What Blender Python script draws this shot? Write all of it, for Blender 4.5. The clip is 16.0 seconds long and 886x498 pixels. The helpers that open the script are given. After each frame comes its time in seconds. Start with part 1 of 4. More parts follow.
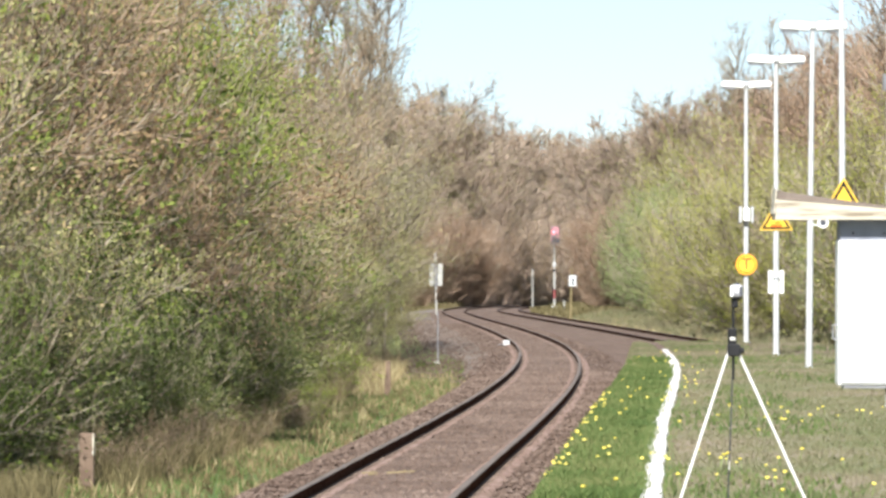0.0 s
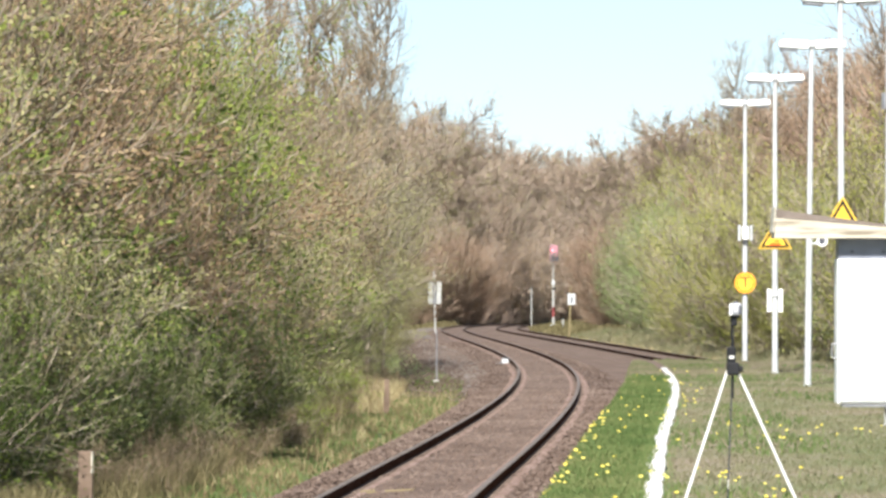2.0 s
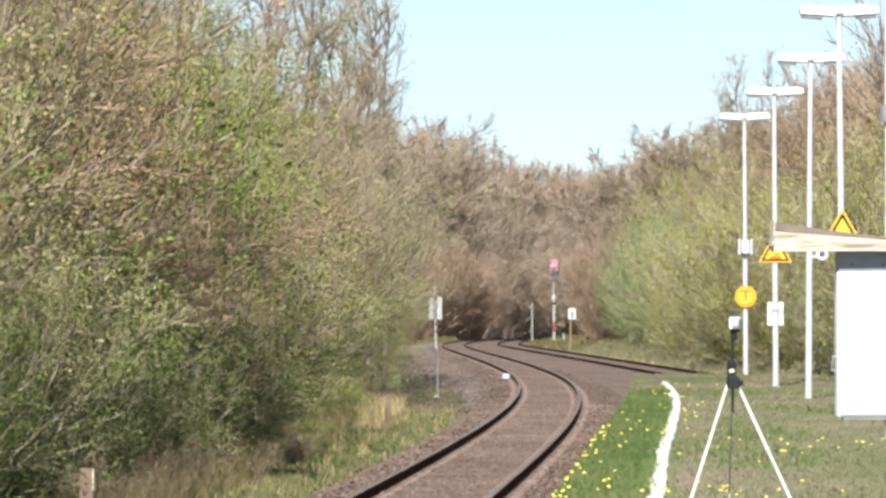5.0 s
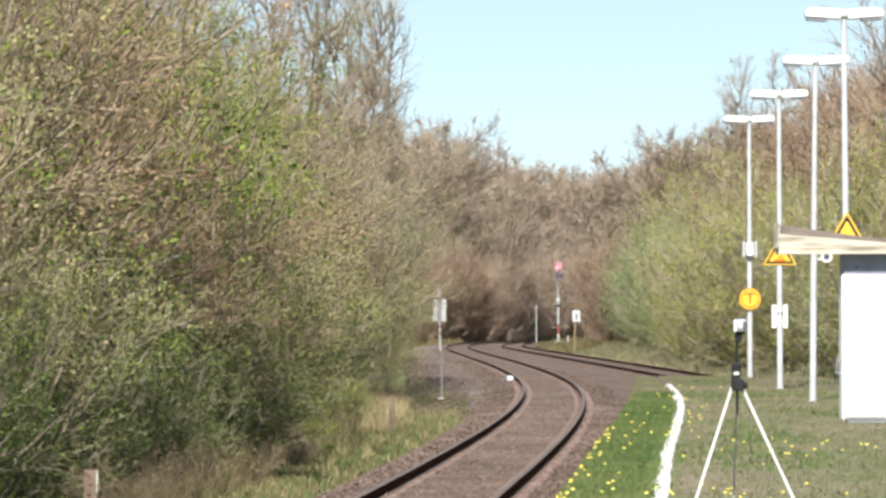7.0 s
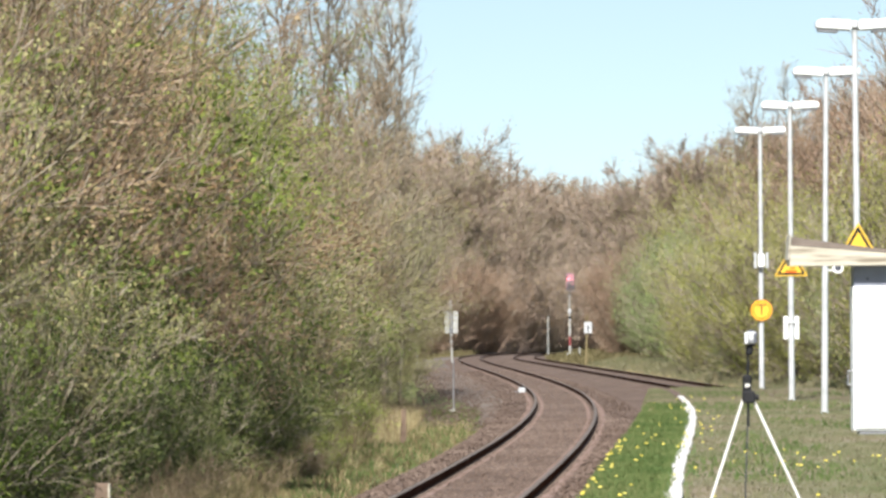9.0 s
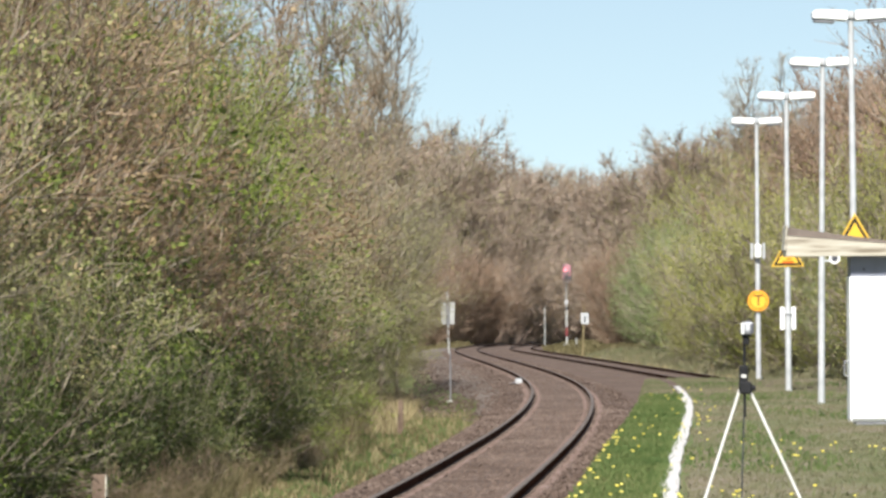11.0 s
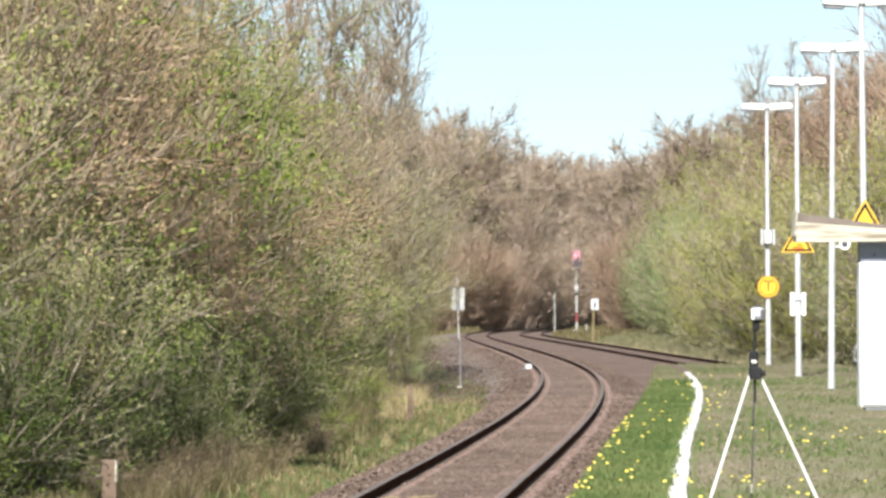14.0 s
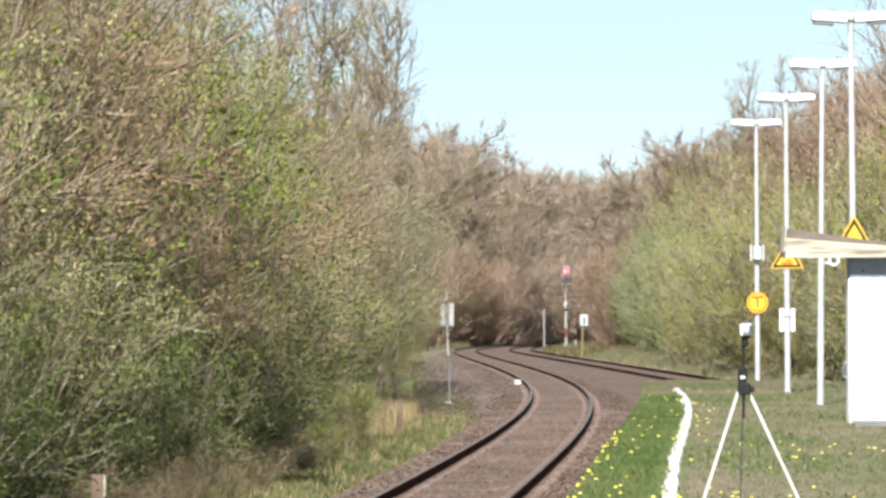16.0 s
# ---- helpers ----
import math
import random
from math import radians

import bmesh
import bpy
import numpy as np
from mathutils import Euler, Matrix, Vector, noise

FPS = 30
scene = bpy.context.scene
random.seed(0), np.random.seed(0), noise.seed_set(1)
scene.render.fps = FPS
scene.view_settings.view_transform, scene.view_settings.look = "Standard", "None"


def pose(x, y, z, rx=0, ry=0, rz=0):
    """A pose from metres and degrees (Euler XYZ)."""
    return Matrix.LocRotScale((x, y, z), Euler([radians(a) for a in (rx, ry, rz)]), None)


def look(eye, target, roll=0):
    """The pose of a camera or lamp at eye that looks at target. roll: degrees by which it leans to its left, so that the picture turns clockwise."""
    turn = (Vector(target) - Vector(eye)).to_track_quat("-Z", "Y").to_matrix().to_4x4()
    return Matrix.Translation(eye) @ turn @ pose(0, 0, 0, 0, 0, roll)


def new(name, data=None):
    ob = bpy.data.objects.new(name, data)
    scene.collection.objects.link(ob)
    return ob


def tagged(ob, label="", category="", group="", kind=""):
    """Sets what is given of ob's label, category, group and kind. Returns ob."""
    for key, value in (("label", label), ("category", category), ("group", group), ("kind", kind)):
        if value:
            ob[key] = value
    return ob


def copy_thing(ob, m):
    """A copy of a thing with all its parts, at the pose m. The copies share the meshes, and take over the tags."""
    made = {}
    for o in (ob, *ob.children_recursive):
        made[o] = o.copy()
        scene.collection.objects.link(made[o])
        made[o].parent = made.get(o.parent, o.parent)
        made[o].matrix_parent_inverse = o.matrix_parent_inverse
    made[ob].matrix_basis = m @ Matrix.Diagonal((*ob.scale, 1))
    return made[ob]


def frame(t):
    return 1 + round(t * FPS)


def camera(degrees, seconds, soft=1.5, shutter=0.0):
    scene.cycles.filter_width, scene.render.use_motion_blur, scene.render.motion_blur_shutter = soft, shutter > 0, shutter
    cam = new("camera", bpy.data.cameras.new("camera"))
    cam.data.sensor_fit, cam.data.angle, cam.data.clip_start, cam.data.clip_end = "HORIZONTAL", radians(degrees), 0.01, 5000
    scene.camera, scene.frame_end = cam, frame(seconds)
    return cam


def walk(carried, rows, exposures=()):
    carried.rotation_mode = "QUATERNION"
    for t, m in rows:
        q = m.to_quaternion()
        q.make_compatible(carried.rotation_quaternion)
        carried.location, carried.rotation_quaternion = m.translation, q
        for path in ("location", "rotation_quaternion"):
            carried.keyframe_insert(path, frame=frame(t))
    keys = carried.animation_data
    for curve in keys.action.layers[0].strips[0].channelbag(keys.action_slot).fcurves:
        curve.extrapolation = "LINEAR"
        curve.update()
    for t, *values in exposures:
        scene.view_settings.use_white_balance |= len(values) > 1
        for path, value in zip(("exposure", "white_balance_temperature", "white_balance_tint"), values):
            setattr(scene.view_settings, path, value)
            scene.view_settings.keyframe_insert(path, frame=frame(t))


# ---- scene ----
# ---- camera: held by hand on the platform, almost on one spot ----
cam = camera(11.0, 16.0, soft=3.0)
EYE = 1.56
ROWS = [
    (0.0, 0.0000, 0.2040, 0.0000, 0.000, 0.000), (0.5, -0.0599, 0.1671, -0.0367, 0.000, -0.002),
    (1.0, -0.1130, 0.2272, 0.0964, -0.001, 0.001), (1.5, -0.1011, 0.3225, 0.0093, -0.001, 0.000),
    (2.0, -0.0144, 0.4315, -0.0366, -0.001, 0.000), (2.5, 0.0084, 0.4648, 0.0555, 0.000, 0.001),
    (3.0, 0.0065, 0.5268, 0.1523, 0.003, 0.001), (3.5, 0.0388, 0.5843, 0.2376, 0.003, 0.001),
    (4.0, 0.0077, 0.6025, 0.3120, 0.002, 0.000), (6.5, -0.0093, 0.6429, 0.2309, 0.003, 0.000),
    (7.0, 0.0459, 0.6480, 0.1977, 0.001, 0.000), (7.5, 0.1534, 0.6804, 0.1910, 0.001, 0.000),
    (8.0, 0.1954, 0.7513, 0.4312, 0.003, 0.003), (8.5, 0.1955, 0.8080, 0.3354, 0.004, 0.004),
    (11.0, 0.1511, 0.6844, 0.4227, 0.006, 0.004), (11.5, 0.1548, 0.6775, 0.2944, 0.004, 0.004),
    (12.0, 0.1004, 0.5940, 0.4352, 0.007, 0.002), (12.5, 0.2303, 0.6030, 0.3115, 0.004, 0.004),
    (13.0, 0.3245, 0.5746, 0.3613, 0.008, 0.003), (13.5, 0.3167, 0.5052, 0.4480, 0.008, 0.003),
    (14.0, 0.2747, 0.5071, 0.3785, 0.005, 0.002), (14.5, 0.2279, 0.5750, 0.2990, 0.007, 0.003),
    (15.0, 0.1879, 0.6219, 0.1812, 0.007, 0.002), (15.5, 0.1646, 0.6754, 0.3152, 0.007, 0.004),
    (16.0, 0.1420, 0.7000, 0.2977, 0.007, 0.001),
]
STOPS = [(0.0, 1.2), (4.0, 1.2), (6.5, 1.0), (8.5, 1.0), (11.0, 0.78), (12.0, 0.84), (13.0, 1.02), (14.0, 1.14), (15.0, 1.12), (16.0, 1.07)]
walk(cam, [(t, pose(x, 0, EYE + z, 90 + pitch, roll, yaw)) for t, yaw, pitch, roll, x, z in ROWS], exposures=STOPS)

# ---- sky and sun: clear spring day, sun behind the camera, a little to its left ----
SUN_UP, SUN_FROM = radians(44), Vector((-0.2, -0.98, 0)).normalized()
world = bpy.data.worlds.new("spring_sky")
scene.world = world
world.use_nodes = True
sky = world.node_tree.nodes.new("ShaderNodeTexSky")
sky.sky_type, sky.sun_disc = "NISHITA", False
sky.sun_elevation, sky.sun_rotation = SUN_UP, math.atan2(SUN_FROM.x, SUN_FROM.y)
sky.air_density, sky.dust_density, sky.ozone_density = 1.0, 0.2, 1.6
tint = world.node_tree.nodes.new("ShaderNodeMix")
tint.data_type, tint.blend_type = "RGBA", "MULTIPLY"
tint.inputs["Factor"].default_value = 1.0
tint.inputs[7].default_value = (1.45, 1.31, 1.13, 1)
way, lift = world.node_tree.nodes.new("ShaderNodeTexCoord"), world.node_tree.nodes.new("ShaderNodeMapping")
lift.inputs["Location"].default_value = (0, 0, 0.10)
world.node_tree.links.new(way.outputs["Generated"], lift.inputs[0])
world.node_tree.links.new(lift.outputs[0], sky.inputs[0])
world.node_tree.links.new(sky.outputs[0], tint.inputs[6])
world.node_tree.links.new(tint.outputs[2], world.node_tree.nodes["Background"].inputs[0])
world.node_tree.nodes["Background"].inputs[1].default_value = 0.066
sun = new("sun", bpy.data.lights.new("sun", "SUN"))
sun.data.energy, sun.data.angle, sun.data.color = 5.0, radians(0.5), (1.0, 0.97, 0.91)
sun.matrix_world = look(tuple(SUN_FROM * 50 + Vector((0, 0, 50 * math.tan(SUN_UP)))), (0, 0, 0))

# ---- materials ----
def mat(name, stops, rough=0.8, metal=0.0, scale=3.0, detail=6.0, fine=0.0, bump=0.0, bump_scale=60.0, island=0.0, obj=0.0, stretch=(1, 1, 1), spec=0.5, translucent=0.0):
    """A surface whose colour runs through stops, driven by noise at two scales, by island and by object."""
    m = bpy.data.materials.new(name)
    m.use_nodes = True
    nt, out = m.node_tree, m.node_tree.nodes["Material Output"]
    bs = nt.nodes["Principled BSDF"]
    add, link = nt.nodes.new, nt.links.new
    co = add("ShaderNodeTexCoord")
    mp = add("ShaderNodeMapping")
    mp.inputs["Scale"].default_value = stretch
    link(co.outputs["Object"], mp.inputs[0])
    value = None

    def plus(socket, weight):
        nonlocal value
        mul = add("ShaderNodeMath")
        mul.operation = "MULTIPLY_ADD"
        link(socket, mul.inputs[0])
        mul.inputs[1].default_value = weight
        if value is None:
            mul.inputs[2].default_value = 0.5 - 0.5 * weight
        else:
            off = add("ShaderNodeMath")
            off.operation = "ADD"
            link(value, off.inputs[0])
            off.inputs[1].default_value = -0.5 * weight
            link(off.outputs[0], mul.inputs[2])
        value = mul.outputs[0]

    n1 = add("ShaderNodeTexNoise")
    n1.inputs["Scale"].default_value, n1.inputs["Detail"].default_value = scale, detail
    link(mp.outputs[0], n1.inputs["Vector"])
    plus(n1.outputs[0], 1.6)
    if fine:
        n2 = add("ShaderNodeTexNoise")
        n2.inputs["Scale"].default_value, n2.inputs["Detail"].default_value = bump_scale, 3.0
        link(mp.outputs[0], n2.inputs["Vector"])
        plus(n2.outputs[0], fine)
    if island:
        geo = add("ShaderNodeNewGeometry")
        plus(geo.outputs["Random Per Island"], island)
    if obj:
        info = add("ShaderNodeObjectInfo")
        plus(info.outputs["Random"], obj)
    ramp = add("ShaderNodeValToRGB")
    cr = ramp.color_ramp
    while len(cr.elements) < len(stops):
        cr.elements.new(0.5)
    for el, (at, col) in zip(cr.elements, stops):
        el.position, el.color = at, (*col, 1)
    link(value, ramp.inputs[0])
    link(ramp.outputs[0], bs.inputs["Base Color"])
    bs.inputs["Roughness"].default_value, bs.inputs["Metallic"].default_value = rough, metal
    bs.inputs["Specular IOR Level"].default_value = spec
    if bump:
        bp = add("ShaderNodeBump")
        bp.inputs["Strength"].default_value, bp.inputs["Distance"].default_value = bump, 0.02
        n3 = add("ShaderNodeTexNoise")
        n3.inputs["Scale"].default_value, n3.inputs["Detail"].default_value = bump_scale, 5.0
        link(mp.outputs[0], n3.inputs["Vector"])
        link(n3.outputs[0], bp.inputs["Height"])
        link(bp.outputs[0], bs.inputs["Normal"])
    if translucent:
        tr, mx = add("ShaderNodeBsdfTranslucent"), add("ShaderNodeMixShader")
        link(ramp.outputs[0], tr.inputs[0])
        mx.inputs[0].default_value = translucent
        link(bs.outputs[0], mx.inputs[1])
        link(tr.outputs[0], mx.inputs[2])
        link(mx.outputs[0], out.inputs["Surface"])
    return m


M = {}
M["grass"] = mat("meadow_grass", [(0.2, (0.075, 0.115, 0.035)), (0.5, (0.115, 0.14, 0.05)), (0.8, (0.19, 0.165, 0.085))], 0.9, scale=0.5, fine=0.5, bump_scale=25, bump=0.6, spec=0.2)
M["lawn"] = mat("dry_platform_lawn", [(0.2, (0.115, 0.13, 0.058)), (0.45, (0.155, 0.145, 0.085)), (0.75, (0.205, 0.165, 0.122))], 0.95, scale=0.35, fine=0.5, bump_scale=18, bump=0.6, spec=0.2)
M["ballast"] = mat("brown_ballast", [(0.15, (0.07, 0.048, 0.038)), (0.5, (0.114, 0.08, 0.064)), (0.85, (0.16, 0.117, 0.096))], 0.95, scale=0.8, fine=1.0, bump_scale=22, bump=1.0, spec=0.2)
M["stone"] = mat("ballast_stone", [(0.1, (0.078, 0.054, 0.042)), (0.5, (0.114, 0.08, 0.064)), (0.9, (0.17, 0.127, 0.105))], 0.9, scale=0.5, island=0.6, spec=0.25)
M["rail_side"] = mat("rusty_rail_web", [(0.2, (0.045, 0.022, 0.014)), (0.8, (0.085, 0.045, 0.03))], 1.0, scale=3, fine=0.3, spec=0.0)
M["gravel"] = mat("grey_gravel", [(0.15, (0.085, 0.068, 0.057)), (0.5, (0.14, 0.115, 0.099)), (0.85, (0.2, 0.17, 0.15))], 0.95, scale=0.6, fine=1.0, bump_scale=9, bump=1.0, spec=0.2)
M["band_pink"] = mat("pink_brown_band", [(0.2, (0.16, 0.105, 0.085)), (0.8, (0.25, 0.18, 0.155))], 1.0, scale=2.5, fine=0.6, bump_scale=25, bump=0.5, spec=0.1)
M["rail_top"] = mat("worn_rail_head", [(0.2, (0.09, 0.072, 0.06)), (0.8, (0.155, 0.125, 0.107))], 0.75, 0.1, scale=2)
M["bark"] = mat("grey_brown_bark", [(0.15, (0.09, 0.07, 0.05)), (0.5, (0.19, 0.15, 0.11)), (0.85, (0.33, 0.28, 0.215))], 0.9, scale=1.2, island=0.5, obj=0.3, spec=0.2)
# twig_red, twig_grey, leaf_olive and leaf_red hold extra blue that stands for haze
M["twig_red"] = mat("reddish_budding_twigs", [(0.15, (0.16, 0.108, 0.072)), (0.5, (0.275, 0.196, 0.135)), (0.85, (0.4, 0.305, 0.22))], 0.9, scale=0.7, island=0.7, obj=0.25, spec=0.2)
M["twig_rust"] = mat("rust_brown_twigs", [(0.15, (0.18, 0.115, 0.08)), (0.5, (0.265, 0.18, 0.13)), (0.85, (0.36, 0.265, 0.195))], 0.9, scale=0.4, island=0.5, obj=0.3, spec=0.1)
M["twig_grey"] = mat("grey_tan_twigs", [(0.15, (0.13, 0.108, 0.075)), (0.5, (0.23, 0.195, 0.14)), (0.85, (0.38, 0.33, 0.25))], 0.9, scale=0.7, island=0.7, obj=0.25, spec=0.2)
M["twig_wood"] = mat("brown_woodland_twigs", [(0.15, (0.22, 0.16, 0.125)), (0.5, (0.29, 0.22, 0.175)), (0.85, (0.36, 0.285, 0.23))], 0.95, scale=0.25, island=0.4, obj=0.5, spec=0.1)
LEAF = dict(rough=0.6, scale=0.7, island=0.7, obj=0.3, spec=0.25, translucent=0.36)
M["leaf_green"] = mat("fresh_green_leaves", [(0.1, (0.045, 0.066, 0.015)), (0.5, (0.11, 0.15, 0.03)), (0.9, (0.27, 0.32, 0.065))], **LEAF)
# darkened leaf colour stands in for the hedge's own shade at its foot
M["leaf_shade"] = mat("shaded_bramble_leaves", [(0.1, (0.035, 0.05, 0.015)), (0.5, (0.085, 0.105, 0.032)), (0.9, (0.19, 0.2, 0.07))], **LEAF)
M["leaf_olive"] = mat("young_olive_leaves", [(0.1, (0.13, 0.122, 0.049)), (0.5, (0.27, 0.255, 0.105)), (0.9, (0.44, 0.415, 0.185))], **LEAF)
M["leaf_red"] = mat("bronze_young_leaves", [(0.1, (0.165, 0.1, 0.055)), (0.5, (0.3, 0.2, 0.108)), (0.9, (0.45, 0.34, 0.19))], **LEAF)
M["leaf_rust"] = mat("rusty_young_leaves", [(0.1, (0.165, 0.095, 0.055)), (0.5, (0.28, 0.18, 0.107)), (0.9, (0.4, 0.285, 0.17))], **LEAF)
M["leaf_lime"] = mat("lime_willow_leaves", [(0.1, (0.19, 0.2, 0.045)), (0.5, (0.31, 0.315, 0.075)), (0.9, (0.42, 0.42, 0.12))], **LEAF)
M["leaf_fresh"] = mat("bright_spring_leaves", [(0.1, (0.11, 0.15, 0.03)), (0.5, (0.21, 0.26, 0.05)), (0.9, (0.38, 0.43, 0.09))], **LEAF)
M["leaf_sea"] = mat("grey_green_leaves", [(0.1, (0.12, 0.165, 0.06)), (0.5, (0.22, 0.29, 0.1)), (0.9, (0.34, 0.41, 0.16))], **LEAF)
M["dull"] = mat("dull_grey_zinc", [(0.2, (0.26, 0.26, 0.25)), (0.8, (0.4, 0.4, 0.38))], 0.7, scale=5, fine=0.2)
M["straw"] = mat("dry_straw", [(0.1, (0.14, 0.105, 0.055)), (0.5, (0.24, 0.19, 0.1)), (0.9, (0.35, 0.3, 0.17))], 0.9, scale=0.5, island=0.8, spec=0.2)
M["blade"] = mat("grass_blades", [(0.1, (0.065, 0.11, 0.03)), (0.5, (0.105, 0.15, 0.045)), (0.9, (0.19, 0.2, 0.08))], 0.7, scale=0.4, island=0.5, spec=0.25, translucent=0.3)
M["lawn_blade"] = mat("dry_lawn_blades", [(0.1, (0.115, 0.135, 0.06)), (0.45, (0.165, 0.16, 0.09)), (0.9, (0.235, 0.195, 0.14))], 0.8, scale=0.35, island=0.3, spec=0.2, translucent=0.25)
M["weed"] = mat("olive_brown_weeds", [(0.1, (0.08, 0.068, 0.032)), (0.5, (0.135, 0.112, 0.055)), (0.9, (0.21, 0.18, 0.095))], 0.9, scale=0.5, island=0.7, spec=0.2, translucent=0.2)
M["galv"] = mat("pale_painted_steel", [(0.2, (0.36, 0.37, 0.38)), (0.8, (0.5, 0.51, 0.52))], 0.55, 0.0, scale=4, fine=0.15, bump_scale=40)
M["white"] = mat("white_paint", [(0.2, (0.74, 0.74, 0.73)), (0.8, (0.84, 0.84, 0.83))], 0.5, scale=3, fine=0.1)
M["line"] = mat("worn_white_edge_line", [(0.1, (0.42, 0.38, 0.33)), (0.35, (0.5, 0.475, 0.45)), (0.8, (0.6, 0.575, 0.56))], 0.8, scale=4, fine=0.4, bump_scale=30, bump=0.3)
M["grey"] = mat("grey_metal", [(0.2, (0.2, 0.2, 0.21)), (0.8, (0.3, 0.3, 0.32))], 0.5, 0.3, scale=6)
M["dark"] = mat("dark_grey_panel", [(0.2, (0.045, 0.047, 0.06)), (0.8, (0.075, 0.078, 0.095))], 0.6, scale=6)
M["slate_shade"] = mat("blue_grey_shaded_sheet", [(0.2, (0.13, 0.14, 0.18)), (0.8, (0.2, 0.215, 0.265))], 0.6, scale=6)
M["pink"] = mat("faded_pink_plate", [(0.2, (0.34, 0.13, 0.16)), (0.8, (0.45, 0.22, 0.25))], 0.6, scale=5)
M["black"] = mat("black_plastic", [(0.2, (0.01, 0.01, 0.011)), (0.8, (0.022, 0.022, 0.024))], 0.7, scale=8, spec=0.2)
M["alu"] = mat("brushed_aluminium", [(0.2, (0.56, 0.54, 0.5)), (0.8, (0.7, 0.68, 0.64))], 0.45, 0.15, scale=8)
M["yellow"] = mat("warning_yellow", [(0.2, (0.68, 0.4, 0.03)), (0.8, (0.76, 0.46, 0.04))], 0.45, scale=5)
M["orange"] = mat("signal_orange", [(0.2, (0.62, 0.115, 0.004)), (0.8, (0.7, 0.14, 0.006))], 0.45, scale=5)
M["amber"] = mat("amber_rim", [(0.2, (0.66, 0.27, 0.012)), (0.8, (0.72, 0.31, 0.016))], 0.45, scale=5)
M["rust_ink"] = mat("dark_rust_lettering", [(0.2, (0.12, 0.035, 0.008)), (0.8, (0.18, 0.06, 0.012))], 0.5, scale=8)
M["red"] = mat("signal_red", [(0.2, (0.17, 0.03, 0.03)), (0.8, (0.24, 0.05, 0.05))], 0.5, scale=5)
M["flower"] = mat("dandelion_yellow", [(0.2, (0.72, 0.58, 0.08)), (0.8, (0.85, 0.74, 0.2))], 0.8, scale=30, obj=0.3, spec=0.1)
M["stem"] = mat("pale_green_stem", [(0.2, (0.13, 0.18, 0.05)), (0.8, (0.22, 0.26, 0.1))], 0.7, scale=20)
M["fascia"] = mat("weathered_pale_wood", [(0.25, (0.2, 0.165, 0.12)), (0.42, (0.38, 0.34, 0.27)), (0.8, (0.5, 0.465, 0.39))], 0.8, scale=7, fine=0.8, bump_scale=20, stretch=(0.3, 1, 4), bump=0.2)
M["felt"] = mat("brown_roofing_felt", [(0.2, (0.12, 0.095, 0.08)), (0.8, (0.21, 0.17, 0.145))], 0.95, scale=8, fine=0.5, bump_scale=90, bump=0.4)
M["rustpost"] = mat("rusty_brown_post", [(0.2, (0.1, 0.065, 0.045)), (0.8, (0.18, 0.125, 0.09))], 0.9, scale=6, fine=0.4, bump=0.3)
M["concrete"] = mat("pale_concrete", [(0.2, (0.42, 0.4, 0.37)), (0.8, (0.6, 0.58, 0.54))], 0.9, scale=5, fine=0.5, bump_scale=50, bump=0.4)
M["rubber"] = mat("black_cable", [(0.2, (0.015, 0.015, 0.015)), (0.8, (0.035, 0.035, 0.035))], 0.7, scale=8)
lamp_red = bpy.data.materials.new("lit_red_lens")
lamp_red.use_nodes = True
lamp_red.node_tree.nodes["Principled BSDF"].inputs["Base Color"].default_value = (0.8, 0.02, 0.03, 1)
lamp_red.node_tree.nodes["Principled BSDF"].inputs["Emission Color"].default_value = (1, 0.3, 0.34, 1)
lamp_red.node_tree.nodes["Principled BSDF"].inputs["Emission Strength"].default_value = 1.2
M["lit_red"] = lamp_red


# ---- mesh helpers ----
def mesh_of(name, verts, quads, mats, smooth=False, index=None):
    """A mesh of faces with the same number of corners, from numpy arrays."""
    me = bpy.data.meshes.new(name)
    verts, quads = np.asarray(verts, np.float32), np.asarray(quads, np.int32)
    k = quads.shape[1]
    me.vertices.add(len(verts))
    me.vertices.foreach_set("co", verts.ravel())
    me.loops.add(quads.size)
    me.loops.foreach_set("vertex_index", quads.ravel())
    me.polygons.add(len(quads))
    me.polygons.foreach_set("loop_start", np.arange(len(quads), dtype=np.int32) * k)
    if index is not None:
        me.polygons.foreach_set("material_index", np.asarray(index, np.int32))
    me.polygons.foreach_set("use_smooth", np.full(len(quads), smooth))
    for m in mats if isinstance(mats, (list, tuple)) else [mats]:
        me.materials.append(m)
    me.update(calc_edges=True)
    return me


def part(name, data, material, parent, label="", smooth=False):
    """One mesh object under a thing or a part, from a bmesh or a finished mesh."""
    if isinstance(data, bmesh.types.BMesh):
        me = bpy.data.meshes.new(name)
        for p in data.faces:
            p.smooth = smooth and len(p.verts) == 4
        for e in data.edges:
            e.smooth = all(len(p.verts) == 4 for p in e.link_faces)
        data.to_mesh(me)
        data.free()
        me.materials.append(material)
        data = me
    ob = new(name, data)
    ob.parent = parent
    return tagged(ob, label)


def thing(name, x, y, z, label, category, group="", rz=0.0, kind=""):
    ob = new(name)
    ob.empty_display_size = 0.2
    ob.matrix_basis = pose(x, y, z, 0, 0, rz)
    return tagged(ob, label, category, group, kind)


